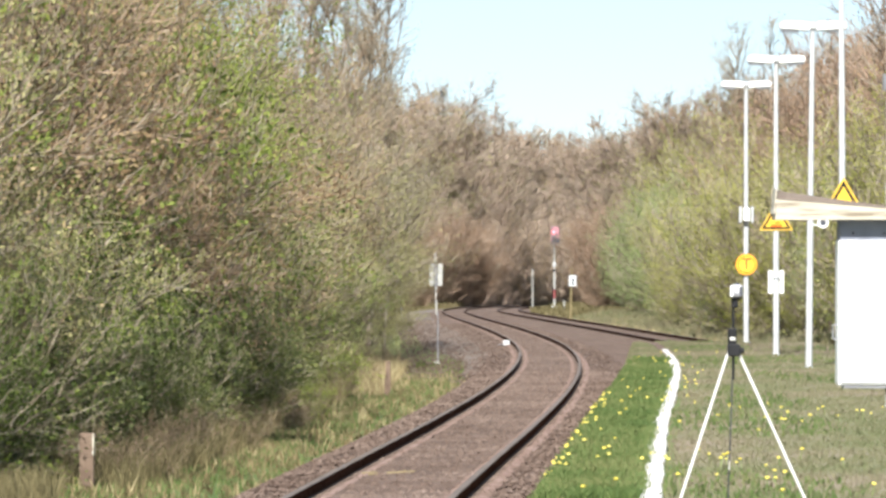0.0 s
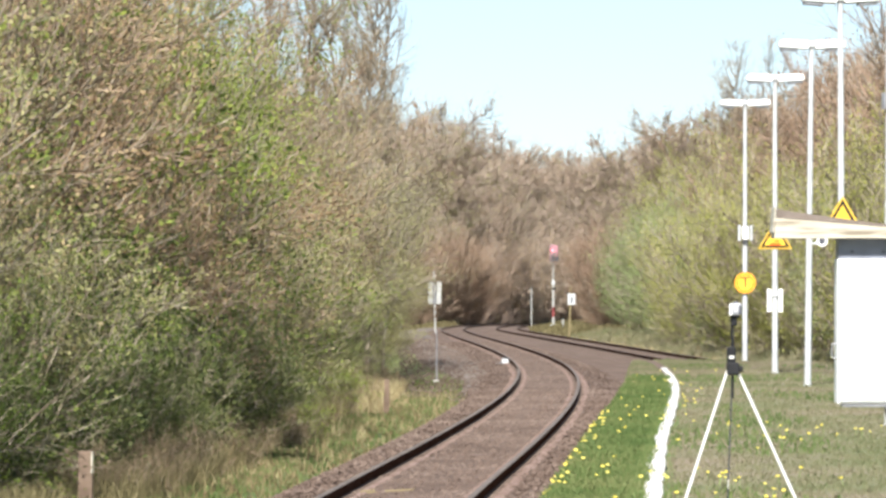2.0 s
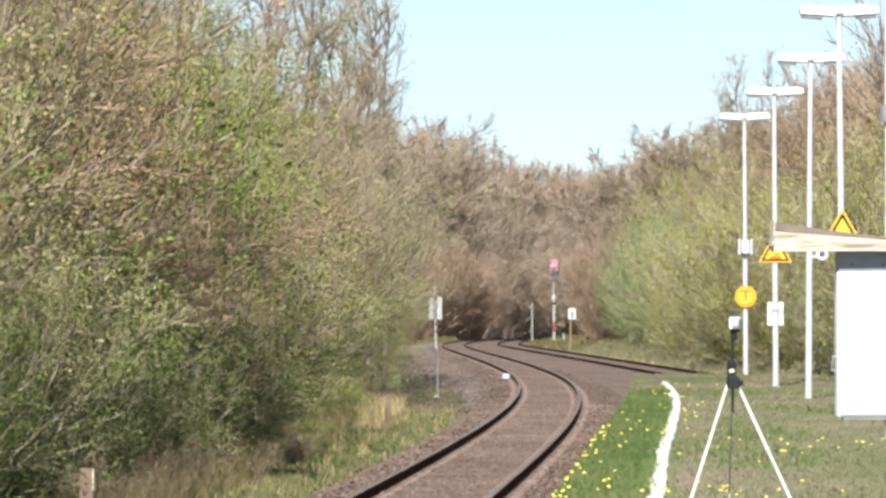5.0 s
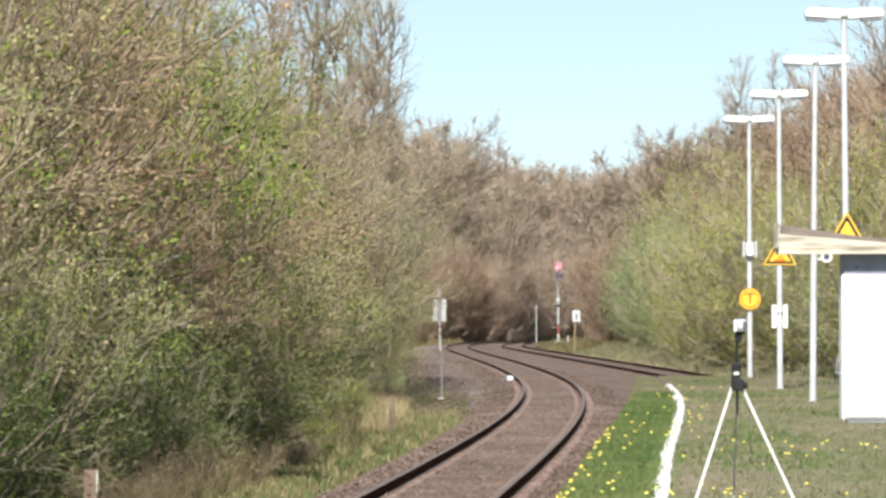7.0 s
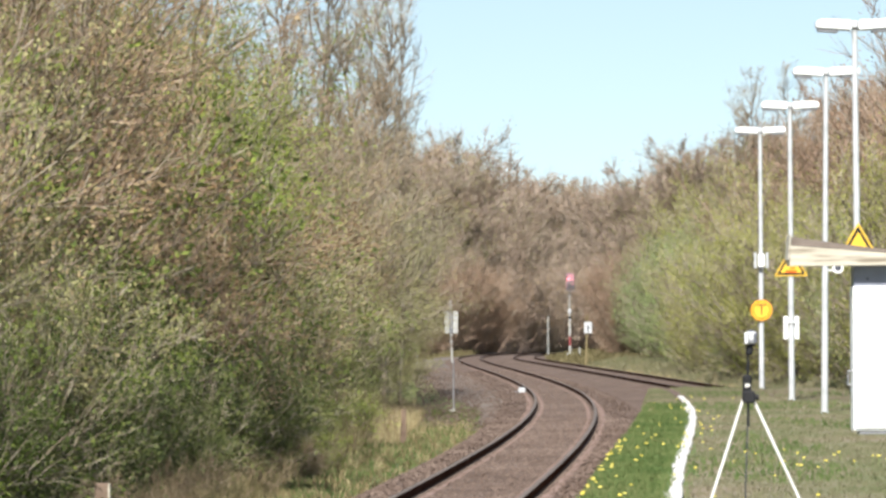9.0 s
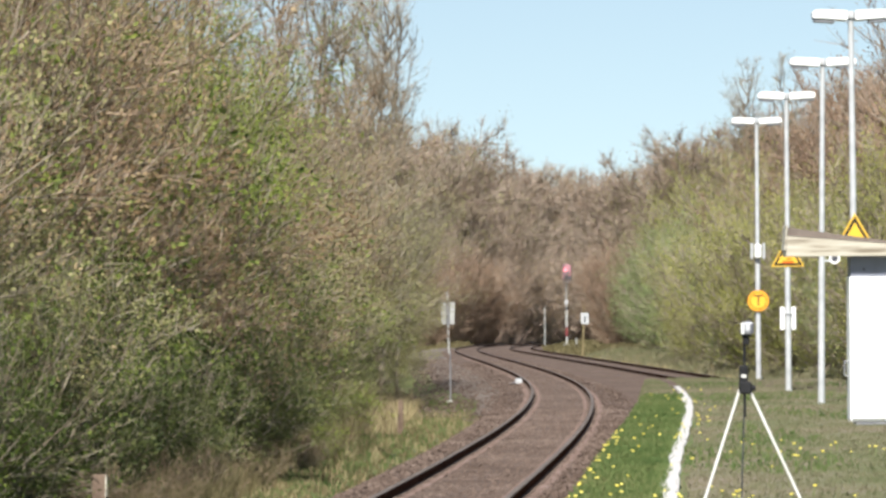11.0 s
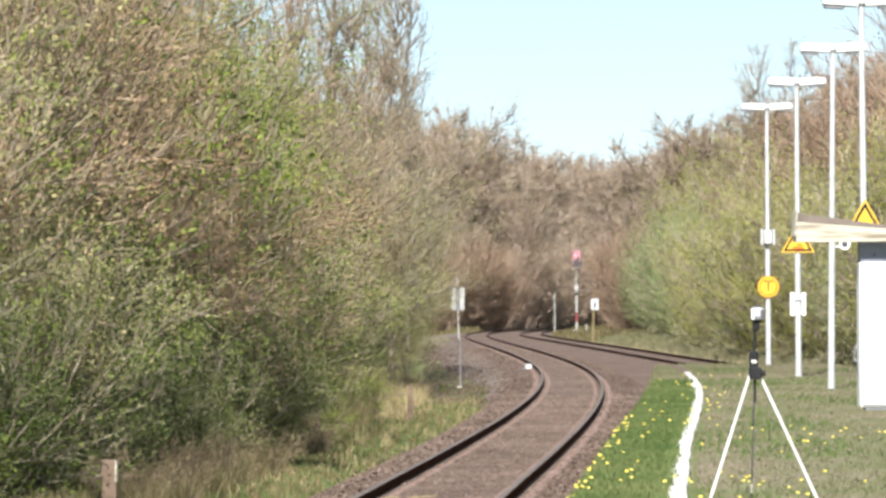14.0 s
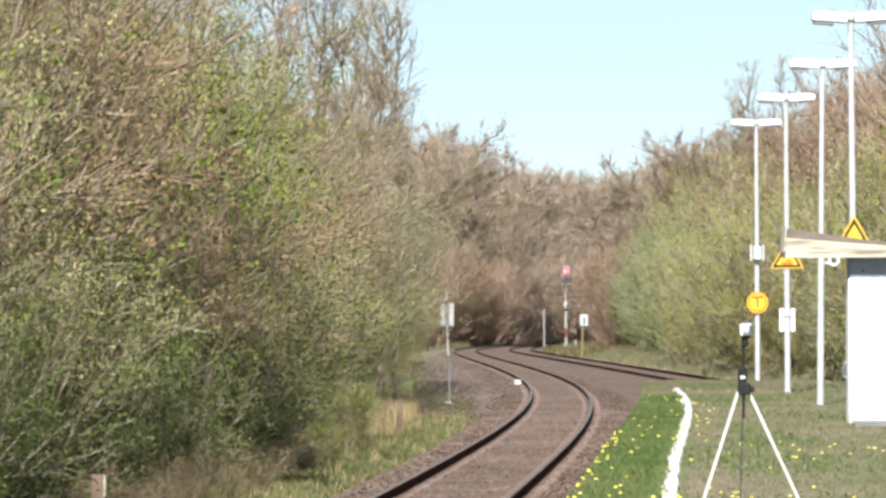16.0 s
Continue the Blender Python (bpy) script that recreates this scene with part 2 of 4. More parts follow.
def box(sx, sy, sz, x=0, y=0, z=0, bevel=0.0, turn=None, bm=None):
    """A bevelled block with its centre at x, y, z."""
    bm = bm or bmesh.new()
    vs = bmesh.ops.create_cube(bm, size=1)["verts"]
    m = Matrix.Translation((x, y, z)) @ (turn or Matrix.Identity(4)) @ Matrix.Diagonal((sx, sy, sz, 1))
    bmesh.ops.transform(bm, matrix=m, verts=vs)
    if bevel:
        es = list({e for v in vs for e in v.link_edges})
        bmesh.ops.bevel(bm, geom=es, offset=bevel, segments=2, affect="EDGES", profile=0.5)
    return bm


def rod(a, b, r0, r1=None, sides=12, bm=None):
    """A tapered round bar from a to b."""
    bm = bm or bmesh.new()
    a, b = Vector(a), Vector(b)
    vs = bmesh.ops.create_cone(bm, cap_ends=True, segments=sides, radius1=r0, radius2=r0 if r1 is None else r1, depth=(b - a).length)["verts"]
    m = Matrix.Translation((a + b) / 2) @ (b - a).to_track_quat("Z", "Y").to_matrix().to_4x4()
    bmesh.ops.transform(bm, matrix=m, verts=vs)
    return bm


def plate(points, thick, bm=None):
    """A flat plate in the xz plane with that outline, its front at y = 0, facing -y."""
    bm = bm or bmesh.new()
    face = bm.faces.new([bm.verts.new((x, 0, z)) for x, z in points])
    got = bmesh.ops.extrude_face_region(bm, geom=[face])["geom"]
    bmesh.ops.translate(bm, vec=(0, thick, 0), verts=[v for v in got if isinstance(v, bmesh.types.BMVert)])
    bmesh.ops.recalc_face_normals(bm, faces=bm.faces)
    return bm


def tri(r, n=3, turn=90):
    return [(r * math.cos(radians(turn + 360 * k / n)), r * math.sin(radians(turn + 360 * k / n))) for k in range(n)]


# ---- plan: two tracks beside a grass platform, y ahead of the camera ----
def smooth_curve(knots):
    ks, vs = np.array([k for k, _ in knots], float), np.array([v for _, v in knots], float)
    tan = np.gradient(vs, ks)

    def at(q):
        q = np.clip(np.asarray(q, float), ks[0], ks[-1])
        i = np.clip(np.searchsorted(ks, q) - 1, 0, len(ks) - 2)
        w = ks[i + 1] - ks[i]
        u = (q - ks[i]) / w
        return ((2 * u**3 - 3 * u**2 + 1) * vs[i] + (u**3 - 2 * u**2 + u) * w * tan[i] + (3 * u**2 - 2 * u**3) * vs[i + 1] + (u**3 - u**2) * w * tan[i + 1])
    return at


line_a = smooth_curve([(-40, -5.0), (0, -2.85), (25, -1.58), (42, -0.67), (50, -0.23), (60, 0.34), (70, 0.88), (80, 1.38), (90, 1.82), (100, 2.2), (120, 2.75), (140, 3.02), (160, 3.02), (180, 2.83), (200, 2.52),
                       (220, 2.13), (240, 1.7), (260, 1.3), (280, 0.98), (300, 0.78), (318, 0.72), (350, 1.45), (400, 4.4), (450, 9.8), (520, 21)])
line_b = smooth_curve([(-40, 12.6), (40, 11.0), (92, 9.75), (148, 8.35), (200, 7.15), (246, 5.95), (280, 5.1), (305, 4.65), (325, 4.6), (355, 5.5), (400, 8.4), (450, 13.8), (520, 25)])
below = smooth_curve([(-40, 1.95), (40, 2.1), (180, 2.604), (318, 3.1), (400, 3.5), (450, 3.93), (520, 4.5)])
edge_x = smooth_curve([(-40, -0.9), (20, 0.72), (30.8, 1.39), (38.5, 1.79), (47, 2.25), (55, 2.72), (65, 3.285), (73, 3.675), (81.5, 3.99), (90, 4.2)])


def rail_z(y):
    """The height of the rail tops."""
    return EYE - below(y)


def ease(a, b, q):
    u = np.clip((np.asarray(q, float) - a) / (b - a), 0, 1)
    return u * u * (3 - 2 * u)


def ground_z(x, y):
    """The lie of the land: ballast level at the tracks, the platform between them, banks on both sides."""
    x, y = np.asarray(x, float), np.asarray(y, float)
    low = rail_z(y) - 0.36
    oa, ob = x - line_a(y), x - line_b(y)
    z = low.copy()
    top = ease(1.5, 1.95, oa) * (1 - ease(-2.4, -1.7, ob)) * (1 - ease(93.4, 97, y))
    z = z + (0.0 - low) * top
    z = z + 0.22 * ease(-1.5, -2.2, oa) * (1 - ease(88, 112, y)) - 0.5 * ease(-3.2, -6, oa)
    z = z + 0.35 * ease(2.2, 4, ob) + 6.0 * ease(5, 30, ob) * ease(90, 180, y)
    z = z + 2.2 * ease(-7, -25, oa)
    wide = ease(60, 200, np.abs(x)) * ease(-1e9, 1, y)
    z = z + 5 * ease(480, 800, y) - 1.0 * wide
    return z


# ---- ground ----
def ground():
    u = np.concatenate([-np.geomspace(1500, 12, 26), np.arange(-11.6, 18, 0.2), np.geomspace(18.2, 1500, 26)])
    y = np.concatenate([-np.geomspace(400, 10, 10), np.arange(-8, 120, 0.8), np.arange(120, 340, 3.0), np.geomspace(340, 4000, 40)])
    U, Y = np.meshgrid(u, y)
    X = U + line_a(Y)
    Z = ground_z(X, Y)
    rough = np.array([noise.noise((a * 0.9, b * 0.9, 0.0)) for a, b in zip(X.ravel(), Y.ravel())]).reshape(X.shape)
    ob, oa = X - line_b(Y), U
    on_top = ease(1.9, 2.2, oa) * (1 - ease(-2.6, -2.0, ob)) * (1 - ease(84, 95, Y))
    Z = Z + rough * 0.02 * (1 - 0.8 * on_top) * (np.abs(U) < 40)
    nr, nc = X.shape
    k = (np.arange(nr - 1)[:, None] * nc + np.arange(nc - 1)).ravel()
    q = np.stack([k, k + 1, k + nc + 1, k + nc], 1)
    cx, cy = X.ravel()[q].mean(1), Y.ravel()[q].mean(1)
    lawn = (cx > edge_x(cy) + 0.1) & (cx < line_b(cy) - 2.0) & (cy < 100)
    ragged = np.array([noise.noise((a * 0.8, b * 0.25, 7.0)) for a, b in zip(cx, cy)])
    verge = (cx < edge_x(cy) + 0.1) & (cx > line_a(cy) + 1.2)
    bare = (cy > np.where(verge, 73, 78) + 9 * ragged) & (cx > line_a(cy) + 1.2) & (cx < line_b(cy) - 1.6) & (cy < 130)
    dry = verge & ((cx < line_a(cy) + 2.15 + 0.7 * ragged) | (cy > 64 + 14 * ragged))
    kind = np.where(bare & (~lawn | (cy > 83 + 8 * ragged)), 2, np.where(lawn | dry, 1, 0))
    me = mesh_of("ground", np.stack([X, Y, Z], -1).reshape(-1, 3), q, [M["grass"], M["lawn"], M["ballast"]], True, kind)
    tagged(new("ground", me), "grassy embankment and dry platform lawn beside the tracks", "ground", kind="structure")


ground()


def strip(name, line, offs, drops, ys, material, label, category, ragged=0.5):
    """A band that follows a track: its section is given by offsets and drops below the rail tops."""
    base, z = line(ys), rail_z(ys)
    X = base[:, None] + np.array(offs)[None]
    Y = np.repeat(ys[:, None], len(offs), 1)
    jit = np.random.RandomState(4).rand(*X.shape)
    Z = z[:, None] - np.array(drops)[None] + (jit - 0.5) * 0.003
    X[:, 0] += (jit[:, 0] - 0.5) * ragged
    X[:, -1] += (jit[:, -1] - 0.5) * ragged * 0.6
    nr, nc = X.shape
    k = (np.arange(nr - 1)[:, None] * nc + np.arange(nc - 1)).ravel()
    q = np.stack([k, k + 1, k + nc + 1, k + nc], 1)
    me = mesh_of(name, np.stack([X, Y, Z], -1).reshape(-1, 3), q, material, True)
    return tagged(new(name, me), label, category, kind="structure")


def rail_bands(line, ys):
    """Pink-brown bands beside each rail, lighter than the ballast."""
    for side in (-0.7535, 0.7535):
        for a, b in ((-0.24, -0.085), (0.085, 0.24)):
            strip("rust_band", line, [side + a, side + a * 0.6 + b * 0.4, side + a * 0.3 + b * 0.7, side + b], [0.128, 0.108, 0.106, 0.128], ys, M["band_pink"], "pink-brown band on the ballast beside the rail", "rust stain", 0.05)


NEAR = np.concatenate([np.arange(-30, 120, 0.35), np.arange(120, 330, 1.0), np.arange(330, 515, 3.0)])
SHOULDER = [-2.5, -1.75, -1.4, -1.05, -0.85, -0.6, -0.3, 0, 0.3, 0.6, 0.85, 1.05, 1.4, 1.75, 2.1]
strip("trackbed_main", line_a, SHOULDER, [0.55, 0.25, 0.15, 0.14, 0.125, 0.115, 0.12, 0.115, 0.12, 0.115, 0.125, 0.14, 0.165, 0.25, 0.6], NEAR, M["ballast"], "brown stone ballast bed of the curving main track", "trackbed")
strip("trackbed_siding", line_b, SHOULDER, [0.5, 0.25, 0.15, 0.14, 0.125, 0.115, 0.12, 0.115, 0.12, 0.115, 0.125, 0.14, 0.165, 0.25, 0.6], NEAR, M["ballast"], "brown stone ballast bed of the second track", "trackbed")


rail_bands(line_a, NEAR[NEAR < 260])


def far_apron():
    """Ballast between and beside the tracks where they run together beyond the platform's end."""
    ys = np.concatenate([np.arange(96, 330, 1.5), np.arange(330, 515, 4.0)])
    b = line_b(ys) + 1.4
    n = 16
    T = np.linspace(0, 1, n)[None]
    left = line_a(ys) - 1.4 - 1.3 * ease(94, 112, ys) - 1.4 * ease(115, 175, ys)
    X = left[:, None] * (1 - T) + b[:, None] * T
    Y = np.repeat(ys[:, None], n, 1)
    Z = rail_z(ys)[:, None] - 0.22 - 0.02 * np.random.RandomState(2).rand(*X.shape)
    Z[:, 0] -= 0.4
    k = (np.arange(len(ys) - 1)[:, None] * n + np.arange(n - 1)).ravel()
    q = np.stack([k, k + 1, k + n + 1, k + n], 1)
    mid = X.ravel()[q].mean(1) - line_a(Y.ravel()[q].mean(1))
    grey = mid < -1.2 + 0.5 * np.random.RandomState(3).rand(len(q))
    me = mesh_of("ballast_apron", np.stack([X, Y, Z], -1).reshape(-1, 3), q, [M["ballast"], M["gravel"]], True, grey.astype(int))
    tagged(new("ballast_apron", me), "wide brown gravel bed between the joining tracks", "gravel", kind="structure")


far_apron()


def rail(line, side, label):
    """A steel rail with foot, web and worn head, swept along its track."""
    sec = [(-0.07, -0.16), (-0.07, -0.148), (-0.014, -0.125), (-0.011, -0.05), (-0.036, -0.038), (-0.036, -0.006), (-0.028, 0.0), (0.028, 0.0), (0.036, -0.006), (0.036, -0.038), (0.011, -0.05), (0.014, -0.125), (0.07, -0.148), (0.07, -0.16)]
    ys = np.concatenate([np.arange(-30, 330, 1.0), np.arange(330, 515, 2.0)])
    x, z = line(ys), rail_z(ys)
    dx = np.gradient(x, ys)
    nx, ny = 1 / np.hypot(1, dx), -dx / np.hypot(1, dx)
    n = len(sec)
    V = np.zeros((len(ys), n, 3))
    for j, (o, h) in enumerate(sec):
        d = side * 0.7535 + o
        V[:, j] = np.stack([x + nx * d, ys + ny * d, z + h], 1)
    k = (np.arange(len(ys) - 1)[:, None] * n + np.arange(n)).ravel()
    k2 = (np.arange(len(ys) - 1)[:, None] * n + (np.arange(n) + 1) % n).ravel()
    q = np.stack([k, k2, k2 + n, k + n], 1)
    idx = np.tile([1 if j in (5, 6, 7) else 0 for j in range(n)], len(ys) - 1)
    me = mesh_of("rail", V.reshape(-1, 3), q, [M["rail_side"], M["rail_top"]], False, idx)
    tagged(new("rail", me), label, "rail", "rails", kind="structure")


for line, what in ((line_a, "main track"), (line_b, "second track")):
    for side in (-1, 1):
        rail(line, side, "rusty steel rail with worn head on the " + what)


def edge_line():
    """The white safety line painted along the platform edge, uneven and partly overgrown."""
    ys = np.arange(-5, 84.6, 0.25)
    rs = np.random.RandomState(8)
    wob = np.convolve(rs.rand(len(ys)) - 0.5, np.ones(5) / 5, "same")
    soft_edge = np.ones(7) / 7
    wid = 0.076 * (1 - 0.42 * ease(70, 83, ys))
    x = edge_x(ys) - 0.01 + 0.02 * wob
    jl, jr = (np.convolve(rs.rand(len(ys)) - 0.5, soft_edge, "same") * 0.035 for _ in range(2))
    cols = [x - wid - 0.015 + jl, x - wid + jl, x + wid + jr, x + wid + 0.015 + jr]
    h = [-0.03, 0.022, 0.022, -0.03]
    V = np.stack([np.stack([c, ys, np.full(len(ys), z)], 1) for c, z in zip(cols, h)], 1)
    k = (np.arange(len(ys) - 1)[:, None] * 4 + np.arange(3)).ravel()
    me = mesh_of("edge_line", V.reshape(-1, 3), np.stack([k, k + 1, k + 5, k + 4], 1), M["line"], False)
    tagged(new("edge_line", me), "worn white safety line along the platform edge", "platform line", kind="structure")


edge_line()


# ---- vegetation ----
def unit(v):
    return v / np.maximum(np.linalg.norm(v, axis=1, keepdims=True), 1e-9)


def shoots(rs, P, D, L, r, steps, wobble, up):
    """Grows one shoot from each start; returns its segments and the nodes along it."""
    n = len(P)
    a, b, ra, rb, np_, nd, nf, nl = [], [], [], [], [], [], [], []
    p, d = P.copy(), unit(D)
    for i in range(steps):
        d = unit(d + rs.normal(0, wobble, (n, 3)) + np.array([0, 0, up]) / steps)
        e = p + d * (L / steps)[:, None]
        a.append(p), b.append(e)
        ra.append(r * (1 - 0.85 * i / steps)), rb.append(r * (1 - 0.85 * (i + 1) / steps))
        np_.append(e), nd.append(d), nf.append(np.full(n, (i + 1) / steps)), nl.append(L)
        p = e
    cat = np.concatenate
    return (cat(a), cat(b), cat(ra), cat(rb)), (cat(np_), cat(nd), cat(nf), cat(nl))


def sprout(rs, nodes, count, angle, length, first=0.0):
    """Starts for side shoots from random nodes past a share of their shoot."""
    P, D, F, L = nodes
    ok = np.nonzero(F >= first)[0]
    i = rs.choice(ok, count)
    side = unit(np.cross(D[i], rs.normal(0, 1, (count, 3))))
    t = radians(angle) * (0.6 + 0.8 * rs.rand(count))[:, None]
    back = rs.rand(count)[:, None]
    return P[i] - D[i] * back * (L[i] / 7)[:, None], D[i] * np.cos(t) + side * np.sin(t), L[i] * length * (0.5 + 0.8 * rs.rand(count)) * (1.15 - 0.6 * F[i])


def bars(name, segs, material, sides=3):
    """Thin tapered prisms, one for each segment."""
    a, b, ra, rb = segs
    d = unit(b - a)
    h = np.where(np.abs(d[:, 2:3]) > 0.9, np.array([[1.0, 0, 0]]), np.array([[0, 0, 1.0]]))
    u = unit(np.cross(d, h))
    v = np.cross(d, u)
    V = []
    for end, r in ((a, ra), (b, rb)):
        for k in range(sides):
            t = 2 * math.pi * k / sides
            V.append(end + (u * math.cos(t) + v * math.sin(t)) * r[:, None])
    V = np.stack(V, 1)
    n = len(a)
    base = (np.arange(n) * 2 * sides)[:, None]
    q = np.concatenate([np.concatenate([base + k, base + (k + 1) % sides, base + sides + (k + 1) % sides, base + sides + k], 1) for k in range(sides)])
    return mesh_of(name, V.reshape(-1, 3), q, material)


def ribbons(name, rs, segs, material):
    """The thinnest twigs: narrow tapered slivers, each turned at random."""
    a, b, ra, rb = segs
    w = unit(np.cross(b - a, rs.normal(0, 1, a.shape)))
    V = np.stack([a - w * ra[:, None] * 1.4, a + w * ra[:, None] * 1.4, b + w * rb[:, None] * 1.4, b - w * rb[:, None] * 1.4], 1)
    return mesh_of(name, V.reshape(-1, 3), np.arange(4 * len(a)).reshape(-1, 4), material)


def slips(name, rs, P, D, size, material, droop=0.1, narrow=0.4):
    """Small pointed leaves, each folded a little from its base."""
    n = len(P)
    ax = unit(D * 1.1 + rs.normal(0, 0.5, (n, 3)) - np.array([0, 0, droop]))
    w = unit(np.cross(ax, rs.normal(0, 1, (n, 3))))
    s = (size * (0.6 + 0.8 * rs.rand(n)))[:, None]
    V = np.stack([P, P + ax * s * 0.45 + w * s * narrow * 0.5, P + ax * s, P + ax * s * 0.45 - w * s * narrow * 0.5], 1)
    return mesh_of(name, V.reshape(-1, 3), np.arange(4 * n).reshape(n, 4), material)


def woody(name, label, category, seed, high, wide, stems, limbs, twigs, leaves, leaf_size, twig_mat, leaf_mat, tree=False, lean=(0, 0), thin=1.0, bole=0.95, slim=1.0):
    """A shrub with many stems, or a tree with one trunk, out of sight until it is copied into place."""
    rs = np.random.RandomState(seed)
    if tree:
        trunk, nodes = shoots(rs, np.zeros((1, 3)), np.array([[lean[0], lean[1], 1.0]]), np.array([high * bole]), np.array([high * 0.0095 * slim]), 12, 0.06, 0.3)
        P, D, L = sprout(rs, nodes, stems, 48 if slim == 1 else 42, 0.42 * wide, 0.25)
        st, n1 = shoots(rs, P, D, L, np.full(len(P), high * 0.0042 * slim), 6, 0.12, 0.55 if slim == 1 else 0.8)
    else:
        ang, tilt = rs.rand(stems) * 2 * math.pi, (0.1 + 0.75 * rs.rand(stems)) * wide
        D = np.stack([np.cos(ang) * tilt + lean[0], np.sin(ang) * tilt + lean[1], np.ones(stems)], 1)
        P = np.stack([np.cos(ang), np.sin(ang), np.zeros(stems)], 1) * (0.5 * rs.rand(stems) * wide)[:, None]
        P[:, 2] -= 0.1
        L = high * (0.55 + 0.5 * rs.rand(stems)) * (1.05 - 0.25 * tilt / max(wide, 0.01))
        st, n1 = shoots(rs, P, D, L, np.full(stems, 0.022) * (high / 4), 8, 0.09, 0.1)
        trunk = None
    P, D, L = sprout(rs, n1, limbs, 42 if tree else 33, 0.42, 0.12)
    lb, n2 = shoots(rs, P, D, L, np.full(limbs, 0.0085 * (high / 4) ** 0.7) * thin, 5, 0.13, 0.25)
    P, D, L = sprout(rs, n2, twigs, 38 if tree else 27, 0.62, 0.1)
    L = np.clip(L, 0.15, 1.3 if tree and slim == 1 else 0.75)
    tw, n3 = shoots(rs, P, D, L, np.full(twigs, 0.0042 * (high / 4) ** 0.6) * thin, 2, 0.16, 0.2)
    low = n3[0][:, 2] > 0.05
    root = new(name)
    tagged(root, label, category)
    wood = [s for s in (trunk, st) if s is not None]
    part("trunk" if tree else "stem_clump", bars("wood", [np.concatenate(c) for c in zip(*wood)], M["bark"], 5), M["bark"], root)
    part("limb_frame", bars("branches", lb, M["bark"], 3), M["bark"], root)
    part("crown", ribbons("twigs", rs, tw, twig_mat), twig_mat, root)
    if leaves:
        cand = np.nonzero(low)[0]
        i = rs.choice(cand, leaves)
        part("foliage", slips("leaves", rs, n3[0][i] + rs.normal(0, 0.07 * (high / 4) ** 0.5, (leaves, 3)), n3[1][i], leaf_size, leaf_mat), leaf_mat, root)
    for piece in root.children:
        tagged(piece, kind="" if piece.name.startswith("trunk") else "stuff")
    return root


def plant(root, places, group):
    """Sets the first plant and its copies on the ground at (x, y, size, turn)."""
    spots = []
    for k, (x, y, s, turn) in enumerate(places):
        m = pose(x, y, float(ground_z(x, y)) - 0.08, 0, 0, turn)
        ob = root if k == 0 else copy_thing(root, m)
        ob.matrix_basis = m @ Matrix.Diagonal((s, s, s, 1))
        tagged(ob, group=group)
        spots.append(ob)
    return spots


rs = np.random.RandomState(21)
# left hedge: a green lower row, olive and bronze thickets behind, bare tall trees above
hedge = [("green", 46.0), ("olive", 49.5), ("green", 53.0), ("green", 57.0), ("bronze", 61.0), ("green", 65.5), ("green", 70.5), ("olive", 76.0), ("green", 82.0), ("olive", 89.0), ("green", 97.0), ("olive", 106.0),
         ("olive", 117.0), ("olive", 130.0), ("olive", 146.0), ("olive", 164.0), ("olive", 184.0), ("olive", 205.0), ("olive", 228.0), ("olive", 252.0)]
face = smooth_curve([(30, -4.7), (45, -3.75), (60, -2.85), (85, -2.05), (110, -1.95), (150, -1.6), (200, -1.2), (250, -2.1), (300, -2.8)])
spots = {"green": [], "olive": [], "bronze": [], "thicket": [], "red": [], "spring": []}
for kind, y in hedge:
    s = 0.8 + 0.35 * rs.rand()
    spots[kind].append((float(face(y)) - 2.3 * s - 0.3 * rs.rand(), y, s, 70 * rs.rand() - 35))
for y, off, s in ((55.0, 5.2, 1.75), (64.0, 5.0, 1.7), (50.0, 6.0, 1.6), (73.0, 4.4, 1.5)):
    spots["green"].append((float(face(y)) - off, y, s, 60 * rs.rand() - 30))
for y, off, s in ((61.0, 2.9, 1.2), (57.0, 4.4, 1.5), (69.0, 3.6, 1.35), (79.0, 3.4, 1.3), (48.5, 4.2, 1.35)):
    spots["bronze"].append((float(face(y)) - off, y, s, 60 * rs.rand() - 30))
for k in range(34):
    y = 46 + 5.6 * k + 2 * rs.rand() + 0.02 * k * k
    s = (0.9 if y < 86 else 0.68) + 0.3 * rs.rand() * float(ease(130, 70, y) + 0.3)
    x = float(face(min(y, 290))) - 4.4 - 1.6 * rs.rand()
    bearing, pick = x / y, rs.rand()
    if -0.1 < bearing < -0.076:
        kind = "spring"
    elif bearing < -0.038:
        kind = "red" if pick < 0.62 else "thicket"
    else:
        kind = "thicket" if pick < 0.75 else "red"
    spots[kind].append((x, y, s, 80 * rs.rand() - 40))
for x, y, s in ((-7.0, 80.0, 1.1), (-8.2, 97.0, 1.25), (-5.8, 67.0, 0.98), (-5.4, 72.0, 0.9)):
    spots["spring"].append((x, y, s, 60 * rs.rand() - 30))
for x, y, s in ((-7.6, 102.0, 1.15), (-6.8, 106.0, 1.1), (-6.1, 111.0, 1.1), (-8.8, 108.0, 1.25), (-5.4, 115.0, 0.95), (-9.6, 100.0, 1.3)):
    spots["red"].append((x, y, s, 60 * rs.rand() - 30))
for k in range(15):
    y = 104 + 8.5 * k + 4 * rs.rand()
    spots["thicket"].append((float(face(y)) - 3.2 - 0.8 * rs.rand() - 1.5 * float(ease(140, 190, y)), y, 1.0 + 0.16 * rs.rand(), 90 * rs.rand() - 45))
for k in range(16):
    y = 48 + 7 * k + 4 * rs.rand()
    spots["thicket" if rs.rand() < 0.5 else "red"].append((float(face(y)) - 7.0 - 2 * rs.rand(), y, (1.5 if y < 90 else 0.62) + 0.2 * rs.rand(), 360 * rs.rand()))
